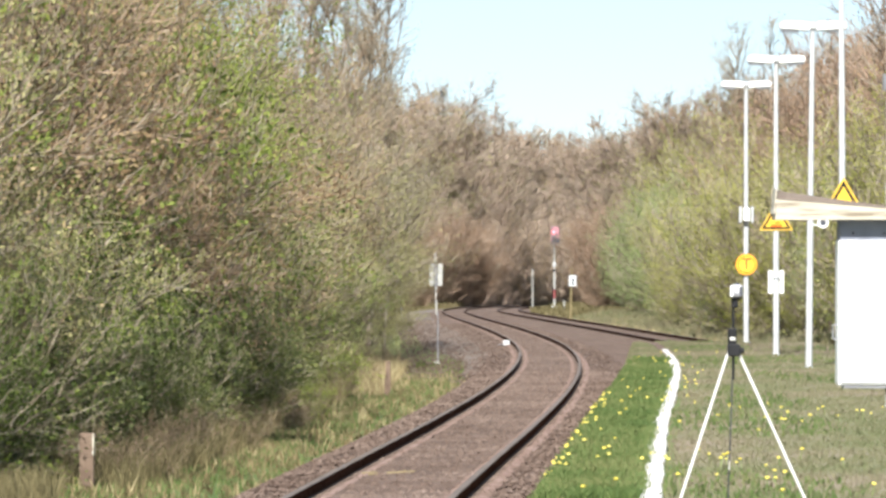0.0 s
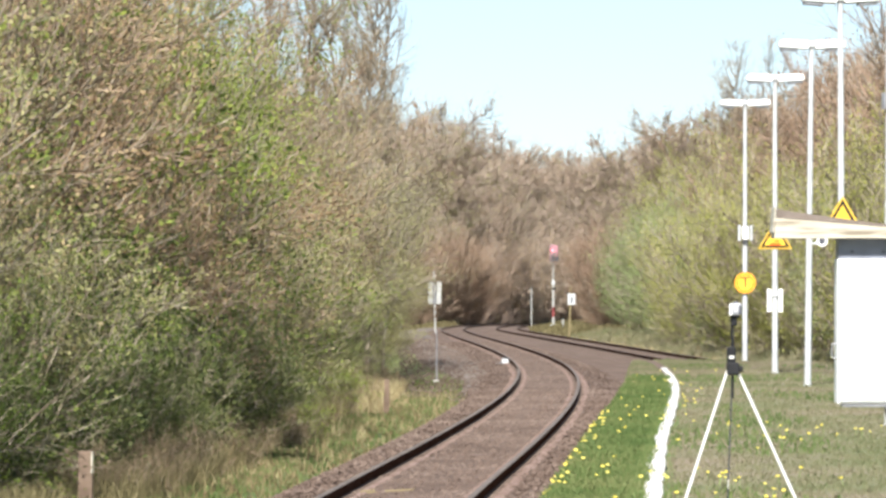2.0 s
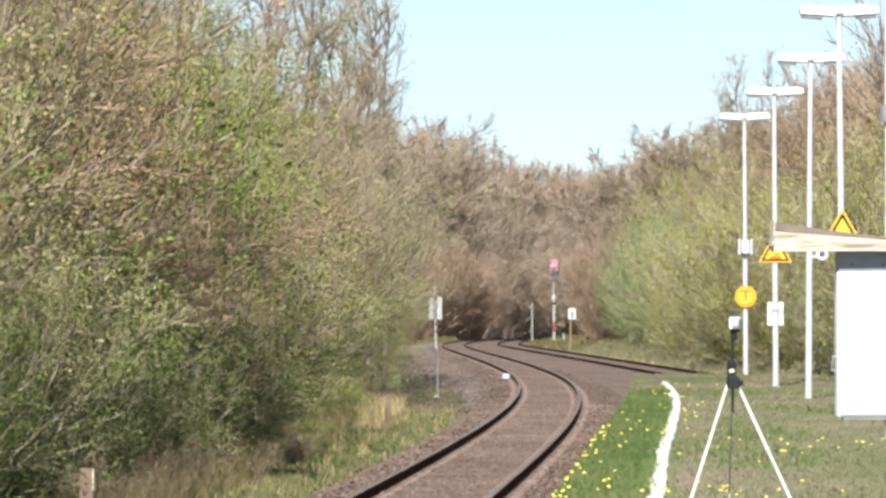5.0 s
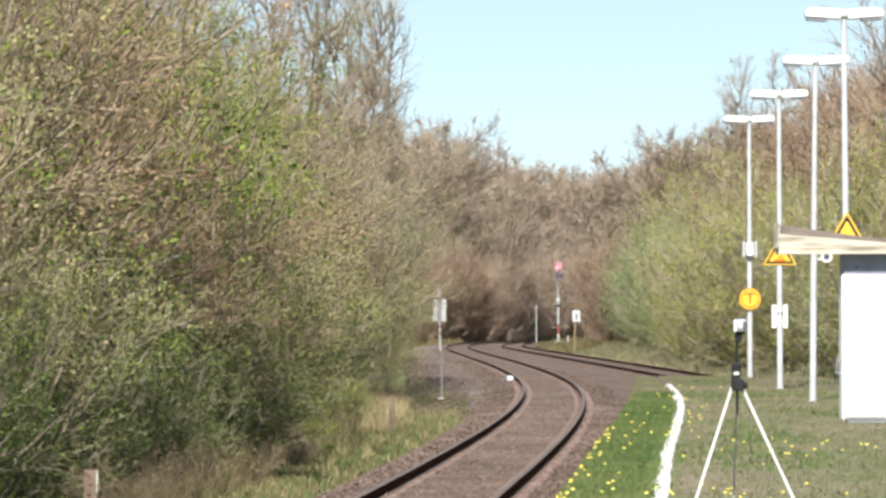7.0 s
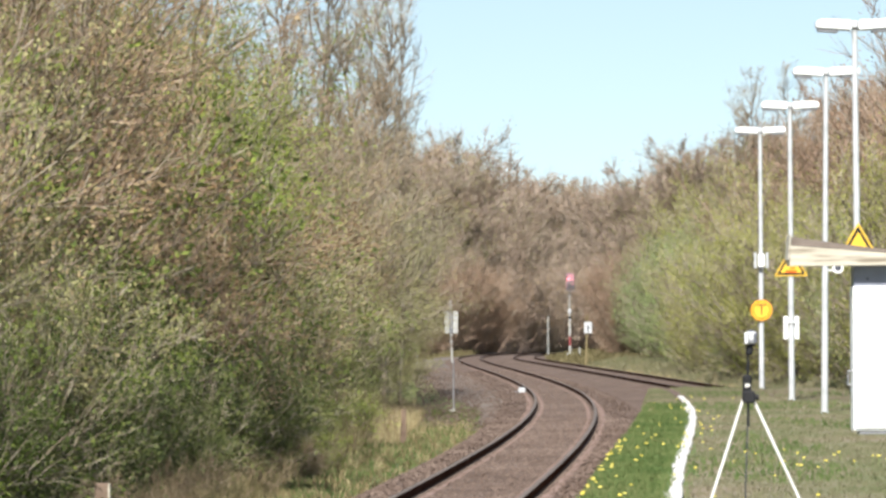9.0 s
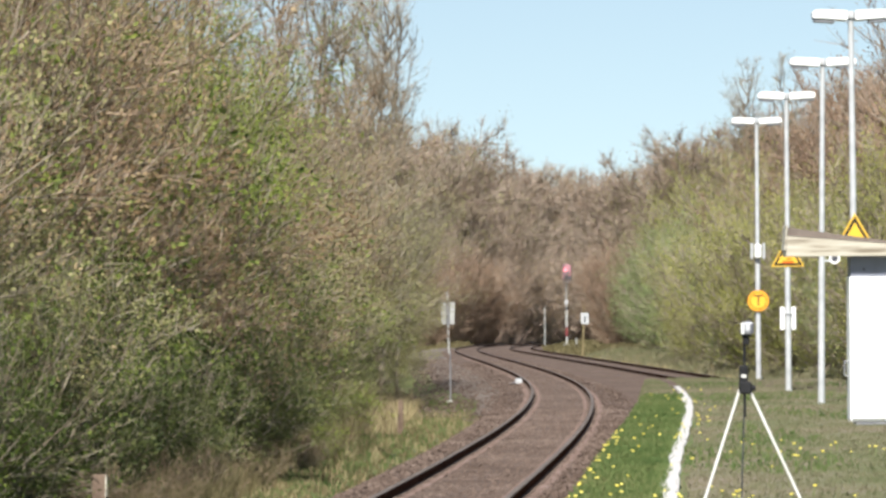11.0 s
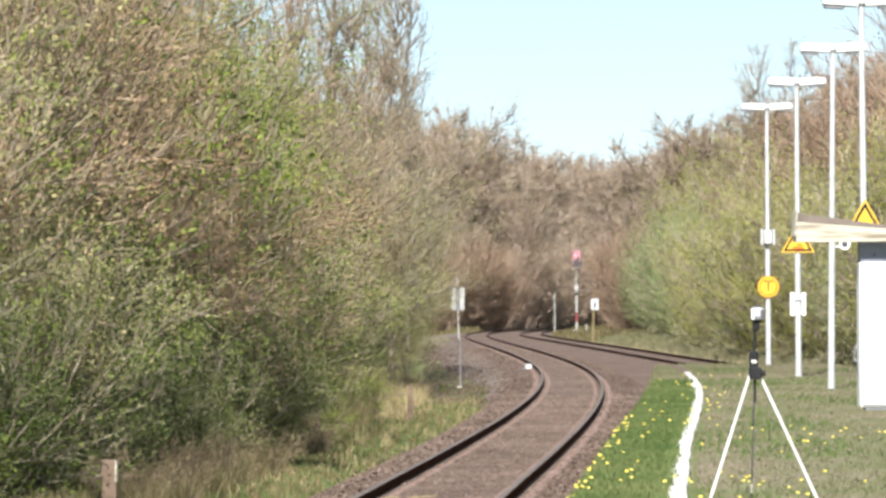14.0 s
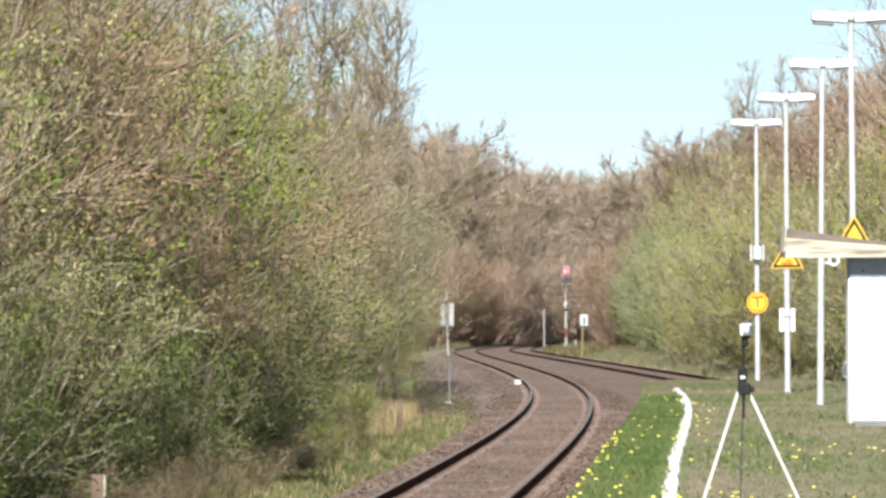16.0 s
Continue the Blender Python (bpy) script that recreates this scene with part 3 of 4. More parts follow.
plant(woody("shrub", "dense hawthorn shrub in fresh green leaf by the track", "shrub", 1, 4.2, 0.62, 46, 520, 5200, 42000, 0.055, M["twig_grey"], M["leaf_green"], lean=(0.5, -0.1), thin=0.75), spots["green"], "trackside shrubs")
plant(woody("shrub", "olive budding willow shrub beside the embankment", "shrub", 2, 4.6, 0.6, 48, 520, 5000, 42000, 0.055, M["twig_grey"], M["leaf_olive"], lean=(0.45, -0.1), thin=0.75), spots["olive"], "trackside shrubs")
plant(woody("shrub", "bronze-leaved young shrub among the green hedge", "shrub", 3, 4.4, 0.6, 44, 520, 5500, 26000, 0.05, M["twig_red"], M["leaf_red"], lean=(0.5, -0.1), thin=0.75), spots["bronze"], "trackside shrubs")
plant(woody("tall_shrub", "tall olive-green thicket with grey twigs", "shrub", 4, 7.4, 0.5, 44, 700, 7500, 44000, 0.06, M["twig_grey"], M["leaf_olive"], lean=(0.3, -0.05), thin=0.7), spots["thicket"], "hedge thicket")
plant(woody("tall_shrub", "tall reddish-brown budding thicket with thin twigs", "shrub", 5, 7.8, 0.48, 44, 700, 8000, 32000, 0.055, M["twig_red"], M["leaf_red"], lean=(0.3, -0.05), thin=0.7), spots["red"], "hedge thicket")
plant(woody("tall_shrub", "tall shrub with bright young green leaves", "shrub", 15, 7.4, 0.5, 44, 700, 6000, 56000, 0.06, M["twig_grey"], M["leaf_fresh"], lean=(0.3, -0.05), thin=0.7), spots["spring"], "hedge thicket")
bare = [(-3.4, 116, 1.0), (-3.0, 130, 1.05), (-3.0, 144, 1.05), (-2.2, 138, 0.95), (-1.9, 150, 1.0), (-2.6, 156, 1.05), (-7.6, 96, 0.9), (-6.0, 108, 1.0), (-4.6, 124, 1.0), (-5.2, 146, 1.1), (-10, 92, 1.05), (-12, 110, 1.15)]
plant(woody("tree", "tall bare tree with fine brown twigs over the hedge", "tree", 6, 13.0, 0.62, 44, 460, 3600, 0, 0.05, M["twig_grey"], M["leaf_red"], tree=True, thin=0.62, slim=0.62), [(x, y, s, 360 * rs.rand()) for x, y, s in bare + [(15.9, 262, 1.1), (17.2, 270, 1.18), (18.6, 258, 1.12), (19.9, 205, 0.95), (21.5, 212, 1.0)]], "bare trees over the hedge")
# right bank: lime and green bushes along the second track, brown woods behind
lime, sea, rust = [], [], []
for k in range(22):
    y = 118 + 8.2 * k + 3 * rs.rand()
    off = 3.7 + 0.9 * rs.rand()
    s = 0.85 + 0.4 * rs.rand()
    (rust if y > 288 else sea if y > 225 or k % 5 == 3 else lime).append((float(line_b(y)) + off + 2.3 * float(ease(205, 250, y)), y, s, 360 * rs.rand()))
for k in range(18):
    y = 112 + 10 * k + 4 * rs.rand()
    tall = y > 205 and k % 5
    (lime if tall or k % 3 == 0 else rust).append((float(line_b(y)) + 8.5 + 2.0 * rs.rand(), y, (1.4 if tall else 1.2) + 0.3 * rs.rand(), 360 * rs.rand()))
plant(woody("bush", "yellow-green willow bush on the bank of the second track", "shrub", 7, 6.0, 0.55, 40, 600, 6000, 32000, 0.07, M["twig_grey"], M["leaf_lime"], thin=1.3), lime, "bank bushes")
plant(woody("bush", "grey-green leafy bush on the bank of the second track", "shrub", 8, 6.0, 0.6, 40, 600, 6000, 32000, 0.075, M["twig_grey"], M["leaf_sea"], thin=1.3), sea, "bank bushes")
for k in range(36):
    y = 110 + 4.1 * k + 2 * rs.rand()
    (sea if y > 215 or k % 6 == 3 else lime).append((float(line_b(y)) + 3.0 + 0.6 * rs.rand() + 2.0 * float(ease(205, 250, y)), y, 0.42 + 0.26 * rs.rand(), 360 * rs.rand()))
rust += [(9.9, 280, 0.75, 10), (10.3, 296, 0.85, 80), (10.6, 303, 0.8, 40), (11.2, 326, 0.9, 120), (11.8, 312, 1.0, 200), (11.0, 290, 0.8, 300), (-2.2, 392, 1.15, 60), (-0.4, 395, 1.1, 170), (1.2, 398, 1.05, 250), (2.6, 401, 0.9, 20)]
plant(woody("tall_shrub", "rust-brown budding thicket up on the bank", "shrub", 9, 7.5, 0.5, 40, 800, 9000, 12000, 0.09, M["twig_rust"], M["leaf_rust"], thin=1.5), rust, "bank bushes")
# far wood that closes the curve
far_a, far_b, under = [], [], []
for k in range(60):
    row, x = k % 3, -30 + 2.6 * (k // 3) + 2.0 * rs.rand()
    y = (425 if x < 2 else 432 + 7.2 * (x - 2)) + 16 * row + 8 * rs.rand()
    (far_a if rs.rand() < 0.5 else far_b).append((x, y, (1.2 if row == 0 else 1.38) + 0.16 * rs.rand() + 0.04 * float(ease(2, -8, x)) - 0.1 * float(ease(2, 9, x)), 360 * rs.rand()))
for k in range(34):
    row, x = k % 2, 11 + 1.9 * (k // 2) + 1.5 * rs.rand()
    y = 300 + 22 * row - 2.0 * (x - 11) + 10 * rs.rand()
    (far_a if rs.rand() < 0.6 else far_b).append((x, y, 0.7 + 0.2 * float(ease(11.3, 12.6, x)) - 0.05 * float(ease(14, 17, x)) + 0.1 * rs.rand(), 360 * rs.rand()))
for k in range(44):
    x = -22 + 1.0 * k + rs.rand()
    under.append((x, (404 if x < 0 else 410 + 6.5 * max(x - 2, 0)) + 8 * rs.rand(), 0.8 + 0.7 * rs.rand(), 360 * rs.rand()))
for k in range(16):
    under.append((3.5 + 0.62 * k, 436 + 5.2 * k + 4 * rs.rand(), 1.0 + 0.4 * rs.rand(), 360 * rs.rand()))
for k in range(12):
    under.append((-6.5 - 3 * rs.rand(), 262 + 13 * k, 1.0 + 0.5 * rs.rand(), 360 * rs.rand()))
plant(woody("tree", "leafless brown woodland tree with dense twigs", "tree", 10, 15.5, 1.35, 80, 1300, 18000, 9000, 0.12, M["twig_wood"], M["leaf_red"], tree=True, thin=1.35, bole=0.74), far_a, "far wood")
plant(woody("tree", "leafless grey-brown woodland tree with dense twigs", "tree", 11, 16.0, 1.3, 80, 1300, 18000, 9000, 0.12, M["twig_wood"], M["leaf_olive"], tree=True, thin=1.35, bole=0.74), far_b, "far wood")
plant(woody("thicket_shrub", "brown leafless undergrowth at the foot of the wood", "shrub", 12, 7.0, 0.7, 44, 900, 11000, 8000, 0.12, M["twig_wood"], M["leaf_red"], thin=1.7), under, "undergrowth of the wood")
brush, weeds, ivy = [], [], []
for k in range(13):
    y = 44 + 1.5 * k + 0.02 * k * k + 0.8 * rs.rand()
    ivy.append((float(face(y)) - 0.9 + 0.5 * rs.rand(), y, 0.75 + 0.5 * rs.rand(), 360 * rs.rand()))
for k in range(12):
    y = 66 + 2.0 * k + 0.8 * rs.rand()
    (weeds if k % 4 else brush).append((float(face(y)) - 0.6 + 0.45 * rs.rand(), y, 0.6 + 0.4 * rs.rand(), 360 * rs.rand()))
for k in range(30):
    y = 43 + 1.6 * k + 1.2 * rs.rand()
    (weeds if k % 5 == 1 and y > 55 else brush).append((float(face(y)) - 0.35 + 0.6 * rs.rand(), y, 0.45 + 0.3 * rs.rand(), 360 * rs.rand()))
for k in range(24):
    y = 84 + 1.7 * k + 1.4 * rs.rand()
    brush.append((float(face(y)) - 0.8 + 0.8 * rs.rand(), y, 0.6 + 0.45 * rs.rand(), 360 * rs.rand()))
for k in range(22):
    y = 45.5 + 1.0 * k + 0.6 * rs.rand()
    brush.append((float(face(y)) - 0.1 + 0.55 * rs.rand(), y, 0.35 + 0.3 * rs.rand(), 360 * rs.rand()))
clear = lambda p, far, reach: p[1] > far or abs(p[0] / p[1] + 0.0774) > reach
brush, weeds = ([p for p in row if clear(p, 47.2, 0.028)] for row in (brush, weeds))
ivy = [p for p in ivy if clear(p, 48.5, 0.05)]
plant(woody("low_shrub", "low green bramble shrub with hedge shade in its leaf colour", "shrub", 16, 2.0, 0.8, 44, 360, 3600, 22000, 0.05, M["twig_grey"], M["leaf_shade"], lean=(0.3, -0.1), thin=0.8), ivy, "brambles")
plant(woody("bramble", "low tangled olive-brown bramble under the hedge", "shrub", 13, 1.3, 0.9, 40, 320, 3200, 4000, 0.045, M["twig_red"], M["weed"], thin=0.8), brush, "brambles")
plant(woody("bramble", "low fresh-green bramble under the hedge", "shrub", 14, 1.2, 0.9, 40, 300, 2600, 9000, 0.045, M["twig_grey"], M["leaf_fresh"], thin=0.8), weeds, "brambles")


# ---- verge, lawn, ballast stones ----
def tufts(name, xs, ys, high, wide, material, label, seed, blades=3, lift=0.0):
    """Grass blades, each a bent pointed slip, in tufts on the ground."""
    r = np.random.RandomState(seed)
    x, y = np.repeat(xs, blades) + r.normal(0, 0.025, len(xs) * blades), np.repeat(ys, blades) + r.normal(0, 0.04, len(xs) * blades)
    n = len(x)
    P = np.stack([x, y, ground_z(x, y) - 0.01 + lift], 1)
    H = np.repeat(high, blades) * (0.6 + 0.7 * r.rand(n)) if np.ndim(high) else high * (0.5 + 0.9 * r.rand(n))
    lean = r.normal(0, 0.35, (n, 2)) * H[:, None]
    a = r.rand(n) * math.pi
    w = np.stack([np.cos(a), np.sin(a) * 0.4, np.zeros(n)], 1) * wide
    mid = P + np.stack([lean[:, 0] * 0.4, lean[:, 1] * 0.4, H * 0.6], 1)
    tip = P + np.stack([lean[:, 0], lean[:, 1], H], 1)
    V = np.stack([P - w, P + w, mid + w * 0.7, tip, mid - w * 0.7], 1)
    q = (np.arange(n) * 5)[:, None] + np.array([[0, 1, 2, 3, 4]])
    me = mesh_of(name, V.reshape(-1, 3), q, material)
    tagged(new(name, me), label, "grass", kind="stuff")


g = np.random.RandomState(33)
y = 30 + 50 * g.rand(26000) ** 1.25
u = g.rand(len(y))
x = line_a(y) + 1.45 + (edge_x(np.minimum(y, 90)) - 0.08 - line_a(y) - 1.45) * u
patch = np.array([noise.noise((a * 1.1, b * 0.3, 5.0)) for a, b in zip(x, y)])
keep = (g.rand(len(y)) < u / 0.4 + 0.6 * patch) & (g.rand(len(y)) > ease(58, 80, y) - 0.5 * patch)
x, y = x[keep], y[keep]
tufts("grass_verge", x, y, 0.075, 0.011, M["blade"], "fresh green grass strip along the platform edge", 1)
y = 28 + 70 * g.rand(36000) ** 1.3
x = edge_x(np.minimum(y, 90)) + 0.08 + 8.0 * g.rand(len(y))
tufts("lawn_grass", x, y, 0.042, 0.010, M["lawn_blade"], "short dry lawn grass on the platform", 2)
clump = np.array([noise.noise((a * 0.5, b * 0.14, 3.0)) for a, b in zip(x, y)]) > 0.12
tufts("lawn_weeds", x[clump][:4500], y[clump][:4500], 0.06, 0.012, M["blade"], "greener patches of grass in the platform lawn", 7)
y = 38 + 95 * g.rand(20000) ** 1.15
x = line_a(y) - 1.45 - (line_a(y) - 1.45 - face(y) + 0.6) * g.rand(len(y)) ** 0.8
tufts("bank_grass", x[:6000], y[:6000], 0.09, 0.011, M["blade"], "fresh green grass on the trackside bank", 3)
tufts("bank_dry_grass", x[6000:16000], y[6000:16000], 0.08, 0.010, M["weed"], "yellowing grass on the trackside bank", 9)
y = 38 + 20 * g.rand(4200)
x = face(y) - 1.3 + 2.0 * g.rand(len(y))
open_view = (y > 46) | (np.abs(x / y + 0.0774) > 0.007)
x, y = x[open_view], y[open_view]
tufts("corner_stalks", x, y, 0.3, 0.006, M["weed"], "dry brown weed stalks before the hedge", 10)
y = 54 + 76 * g.rand(4400)
x = face(y) + 0.5 - 1.6 * g.rand(len(y))
tufts("dry_stalks", x, y, 0.45, 0.005, M["straw"], "tall dry straw and weed stalks under the hedge", 4)
y = 82 + 34 * g.rand(1600)
tufts("bank_straw", face(y) - 0.3 + 1.3 * g.rand(len(y)), y, 0.38, 0.008, M["straw"], "tall pale straw on the bank before the hedge", 16)
y = 40 + 68 * g.rand(700)
x = line_a(y) - 1.6 - (line_a(y) - 1.6 - face(y)) * g.rand(len(y))
tufts("dry_tufts", x, y, 0.17, 0.008, M["straw"], "dry straw tufts in the bank grass", 5)
y = 100 + 170 * g.rand(2200)
x = line_b(y) + 1.9 + 2.6 * g.rand(len(y))
tufts("far_bank_grass", x, y, 0.24, 0.03, M["straw"], "pale dry grass at the foot of the bank bushes", 6)
y = 100 + 170 * g.rand(6000)
x = line_b(y) + 2.1 + 3.0 * g.rand(len(y))
tufts("far_bank_green", x, y, 0.32, 0.03, M["lawn_blade"], "green grass at the foot of the bank bushes", 8)


y = 372 + 34 * g.rand(1500)
tufts("far_wood_grass", line_a(y) - 2.4 - 18 * g.rand(len(y)), y, 0.6, 0.05, M["weed"], "dry brown grass at the edge of the far wood", 11)
y = 398 + 74 * g.rand(9000)
tufts("wood_edge_stems", line_a(y) - 2.0 - 15 * g.rand(len(y)) ** 1.4, y, 1.7, 0.03, M["twig_wood"], "thin brown stems along the edge of the far wood", 15)
y = 270 + 75 * g.rand(3000)
tufts("far_signal_grass", line_b(y) + 1.7 + 5.5 * g.rand(len(y)), y, 0.45, 0.05, M["weed"], "dry brown grass round the signal", 12)


y = 30 + 46 * g.rand(6000) ** 1.1
tufts("edge_straw", line_a(y) + 1.36 + 0.75 * g.rand(len(y)) ** 1.5, y, 0.05, 0.011, M["straw"], "dry straw and moss where the platform edge meets the ballast", 13)


y = 74 + 24 * g.rand(6000)
x = line_a(y) + 1.6 + (edge_x(np.minimum(y, 90)) - line_a(y) - 1.6 + 1.5 * g.rand(len(y))) * g.rand(len(y))
off_line = np.abs(x - edge_x(np.minimum(y, 90))) > 0.13
x, y = x[off_line], y[off_line]
tufts("platform_end_grass", x, y, 0.035, 0.012, M["lawn_blade"], "thin dry grass where the platform runs out", 14)


def stones(name, line, y0, y1, n, label, seed, reach=1.55, drop=0.122):
    """Loose ballast stones, angular and half sunk."""
    r = np.random.RandomState(seed)
    y = y0 + (y1 - y0) * r.rand(n) ** 1.4
    o = reach * (2 * r.rand(n) - 1)
    keep = (np.abs(np.abs(o) - 0.7535) > 0.09) | (drop > 0.2)
    y, o = y[keep], o[keep]
    n = len(y)
    z = rail_z(y) - drop - 0.09 * ease(1.3, 1.75, np.abs(o))
    C = np.stack([line(y) + o, y, z], 1)
    s = 0.014 + 0.014 * r.rand(n) + 0.0001 * (y - y0)
    base = np.array([[1, 0, 0], [-1, 0, 0], [0, 1, 0], [0, -1, 0], [0, 0, 1], [0, 0, -1]], float)
    V = C[:, None] + (base[None] + r.normal(0, 0.28, (n, 6, 3))) * s[:, None, None] * np.array([1.15, 1.15, 0.8])
    f = np.array([[0, 2, 4], [2, 1, 4], [1, 3, 4], [3, 0, 4], [2, 0, 5], [1, 2, 5], [3, 1, 5], [0, 3, 5]])
    q = ((np.arange(n) * 6)[:, None, None] + f[None]).reshape(-1, 3)
    tagged(new(name, mesh_of(name, V.reshape(-1, 3), q, M["stone"])), label, "gravel", kind="stuff")


stones("ballast_stones", line_a, 34, 105, 17000, "loose brown ballast stones between the rails", 1)
stones("shoulder_stones", lambda q: line_a(q) - 2.9, 98, 260, 6000, "loose grey gravel on the shoulder beside the track", 3, 1.6, 0.225)
stones("far_ballast_stones", line_a, 105, 230, 7000, "loose brown ballast stones of the far track", 2, 1.9)


# ---- platform furniture ----
def sign_triangle(parent, z, front):
    t = part("warning_sign", plate([(a, b) for a, b in tri(0.335)], 0.012), M["yellow"], parent, "yellow warning triangle with black border")
    t.matrix_basis = pose(0, front, z)
    part("black_border", plate(tri(0.292), 0.004), M["black"], t).matrix_basis = pose(0, -0.005, 0)
    part("yellow_field", plate(tri(0.218), 0.004), M["yellow"], t).matrix_basis = pose(0, -0.010, 0)
    part("caption_bar", box(0.2, 0.003, 0.045, 0, -0.013, -0.085), M["orange"], t)
    part("caption_bar", box(0.1, 0.003, 0.03, 0.02, -0.013, -0.03), M["orange"], t)


def street_light(x, y, tip=0.0, label="", rise=0.0):
    """A platform lamp: stepped pole with two flat luminaires."""
    lamp = thing("platform_lamp", x, y, float(ground_z(x, y)) - 0.02, label or "white steel platform lamp with two flat luminaires", "street lamp", "platform lamps")
    part("base_pole", rod((0, 0, 0), (tip * 0.45, 0, 2.45), 0.052, 0.049, 16), M["galv"], lamp, smooth=True)
    part("foot_collar", rod((0, 0, 0.0), (0, 0, 0.05), 0.066, 0.06, 16), M["galv"], lamp)
    part("service_door", box(0.05, 0.012, 0.3, tip * 0.1, -0.048, 0.75, 0.004), M["galv"], lamp)
    part("joint_ring", rod((tip * 0.45, 0, 2.42), (tip * 0.45, 0, 2.5), 0.053, 0.044, 16), M["galv"], lamp)
    part("upper_pole", rod((tip * 0.45, 0, 2.45), (tip, 0, 5.2 + rise), 0.043, 0.036, 16), M["galv"], lamp, smooth=True)
    part("pole_cap", box(0.08, 0.14, 0.1, tip, 0, 5.18 + rise, 0.015), M["galv"], lamp)
    for side in (-1, 1):
        bm = bmesh.new()
        pts = [(0.05, 5.10), (0.5, 5.13), (0.5, 5.225), (0.42, 5.245), (0.05, 5.23)]
        face_ = bm.faces.new([bm.verts.new((side * a, -0.15, b)) for a, b in pts])
        got = bmesh.ops.extrude_face_region(bm, geom=[face_])["geom"]
        bmesh.ops.translate(bm, vec=(0, 0.3, 0), verts=[v for v in got if isinstance(v, bmesh.types.BMVert)])
        bmesh.ops.recalc_face_normals(bm, faces=bm.faces)
        bmesh.ops.bevel(bm, geom=list(bm.edges), offset=0.012, segments=2, affect="EDGES")
        lum = part("luminaire", bm, M["white"], lamp)
        lum.matrix_basis = pose(tip, 0, rise)
        # the diffuser's grey stands for the shaded underside of the luminaire
        part("diffuser", box(0.26, 0.24, 0.035, side * 0.35, 0, 5.1, 0.004, Matrix.Rotation(-side * 0.067, 4, "Y")), M["grey"], lum, "glass diffuser, grey for the shade underneath")
    return lamp


p1 = street_light(6.10, 92.6, rise=0.045, label="white platform lamp with orange round sign and loudspeaker")
sp = part("loudspeaker", box(0.13, 0.12, 0.26, 0, -0.11, 2.6, 0.012), M["white"], p1, "white loudspeaker box")
for side in (-1, 1):
    part("side_plate", box(0.05, 0.1, 0.32, side * 0.12, -0.08, 2.6, 0.006), M["galv"], sp)
disc = part("round_sign", plate(tri(0.215, 32, 0), 0.012), M["amber"], p1, "round orange and yellow sign with letter T")
disc.matrix_basis = pose(0, -0.09, 1.6)
part("yellow_field", plate(tri(0.185, 32, 0), 0.004), M["yellow"], disc).matrix_basis = pose(0, -0.005, 0)
part("inner_ring", plate(tri(0.17, 32, 0), 0.003), M["orange"], disc).matrix_basis = pose(0, -0.008, 0)
part("centre_field", plate(tri(0.15, 32, 0), 0.003), M["yellow"], disc).matrix_basis = pose(0, -0.011, 0)
font = bpy.data.curves.new("letter", "FONT")
font.body, font.size, font.align_x, font.align_y, font.extrude = "T", 0.31, "CENTER", "CENTER", 0.003
font.materials.append(M["rust_ink"])
letter = new("letter", font)
letter.parent = disc
letter.matrix_basis = pose(0, -0.016, 0, 90, 0, 0)
tagged(letter, "dark rust letter T")

p2 = street_light(5.82, 80.4, label="white platform lamp with yellow warning triangle and notice plates")
sign_triangle(p2, 2.36, -0.06)
for side in (-1, 1):
    part("notice_plate", box(0.075, 0.02, 0.4, side * 0.098, 0.0, 1.29, 0.005), M["white"], p2)
part("notice_clamp", box(0.13, 0.03, 0.035, 0, -0.055, 1.38, 0.005), M["galv"], p2)
p3 = street_light(5.58, 70.2, 0.06, rise=0.055, label="slightly leaning white platform lamp with horn loudspeaker")
horn = part("horn", rod((0.21, -0.12, 2.235), (0.21, 0.05, 2.235), 0.085, 0.035, 20), M["white"], p3, "white horn loudspeaker", smooth=False)
part("horn_mouth", rod((0.21, -0.126, 2.235), (0.21, -0.122, 2.235), 0.05, 0.05, 20), M["dark"], horn)
part("horn_bracket", box(0.2, 0.03, 0.03, 0.1, 0, 2.2), M["galv"], p3)
p4 = street_light(5.185, 59.6, -0.025, rise=0.11, label="white platform lamp with yellow warning triangle")
sign_triangle(p4, 2.385, -0.06)
p5 = street_light(4.91, 50.5, label="white platform lamp with dark clamp ring")
part("clamp_ring", rod((0, 0, 3.5), (0, 0, 3.68), 0.085, 0.085, 16), M["grey"], p5, "dark grey clamp ring")

# tripod with a small silver camera
tp = thing("camera_tripod", 1.142, 18.1, 0.0, "pale aluminium tripod with small silver camera on the lawn", "tripod")
apex = 1.2156
for k, (dx, dy, m, r) in enumerate([(-0.425, -0.12, M["alu"], 0.0062), (0.568, -0.12, M["alu"], 0.0062), (-0.012, 0.5, M["dark"], 0.003)]):
    top, foot = Vector((0.02 * (1 if dx > 0.1 else -1 if dx < -0.1 else 0), 0, apex)), Vector((dx, dy, 0.0))
    leg = part("leg", rod(top, top.lerp(foot, 0.39), r, r, 10), m, tp, "dark rear leg" if k == 2 else "", smooth=True)
    part("lower_leg", rod(top.lerp(foot, 0.36), foot, r * 0.95, r * 0.85, 10), m, leg, smooth=True)
    q = top.lerp(foot, 0.37)
    w = (foot - top).normalized() * 0.02
    part("leg_clamp", rod(q - w, q + w, r * 1.06, r * 1.06, 10), M["alu"], leg)
    part("rubber_foot", rod(foot + Vector((0, 0, 0.02)), foot, r * 1.2, r * 1.4, 10), M["rubber"], leg)
part("centre_column", rod((0, 0, 1.11), (0, 0, 1.42), 0.0055, 0.0055, 12), M["black"], tp, smooth=True)
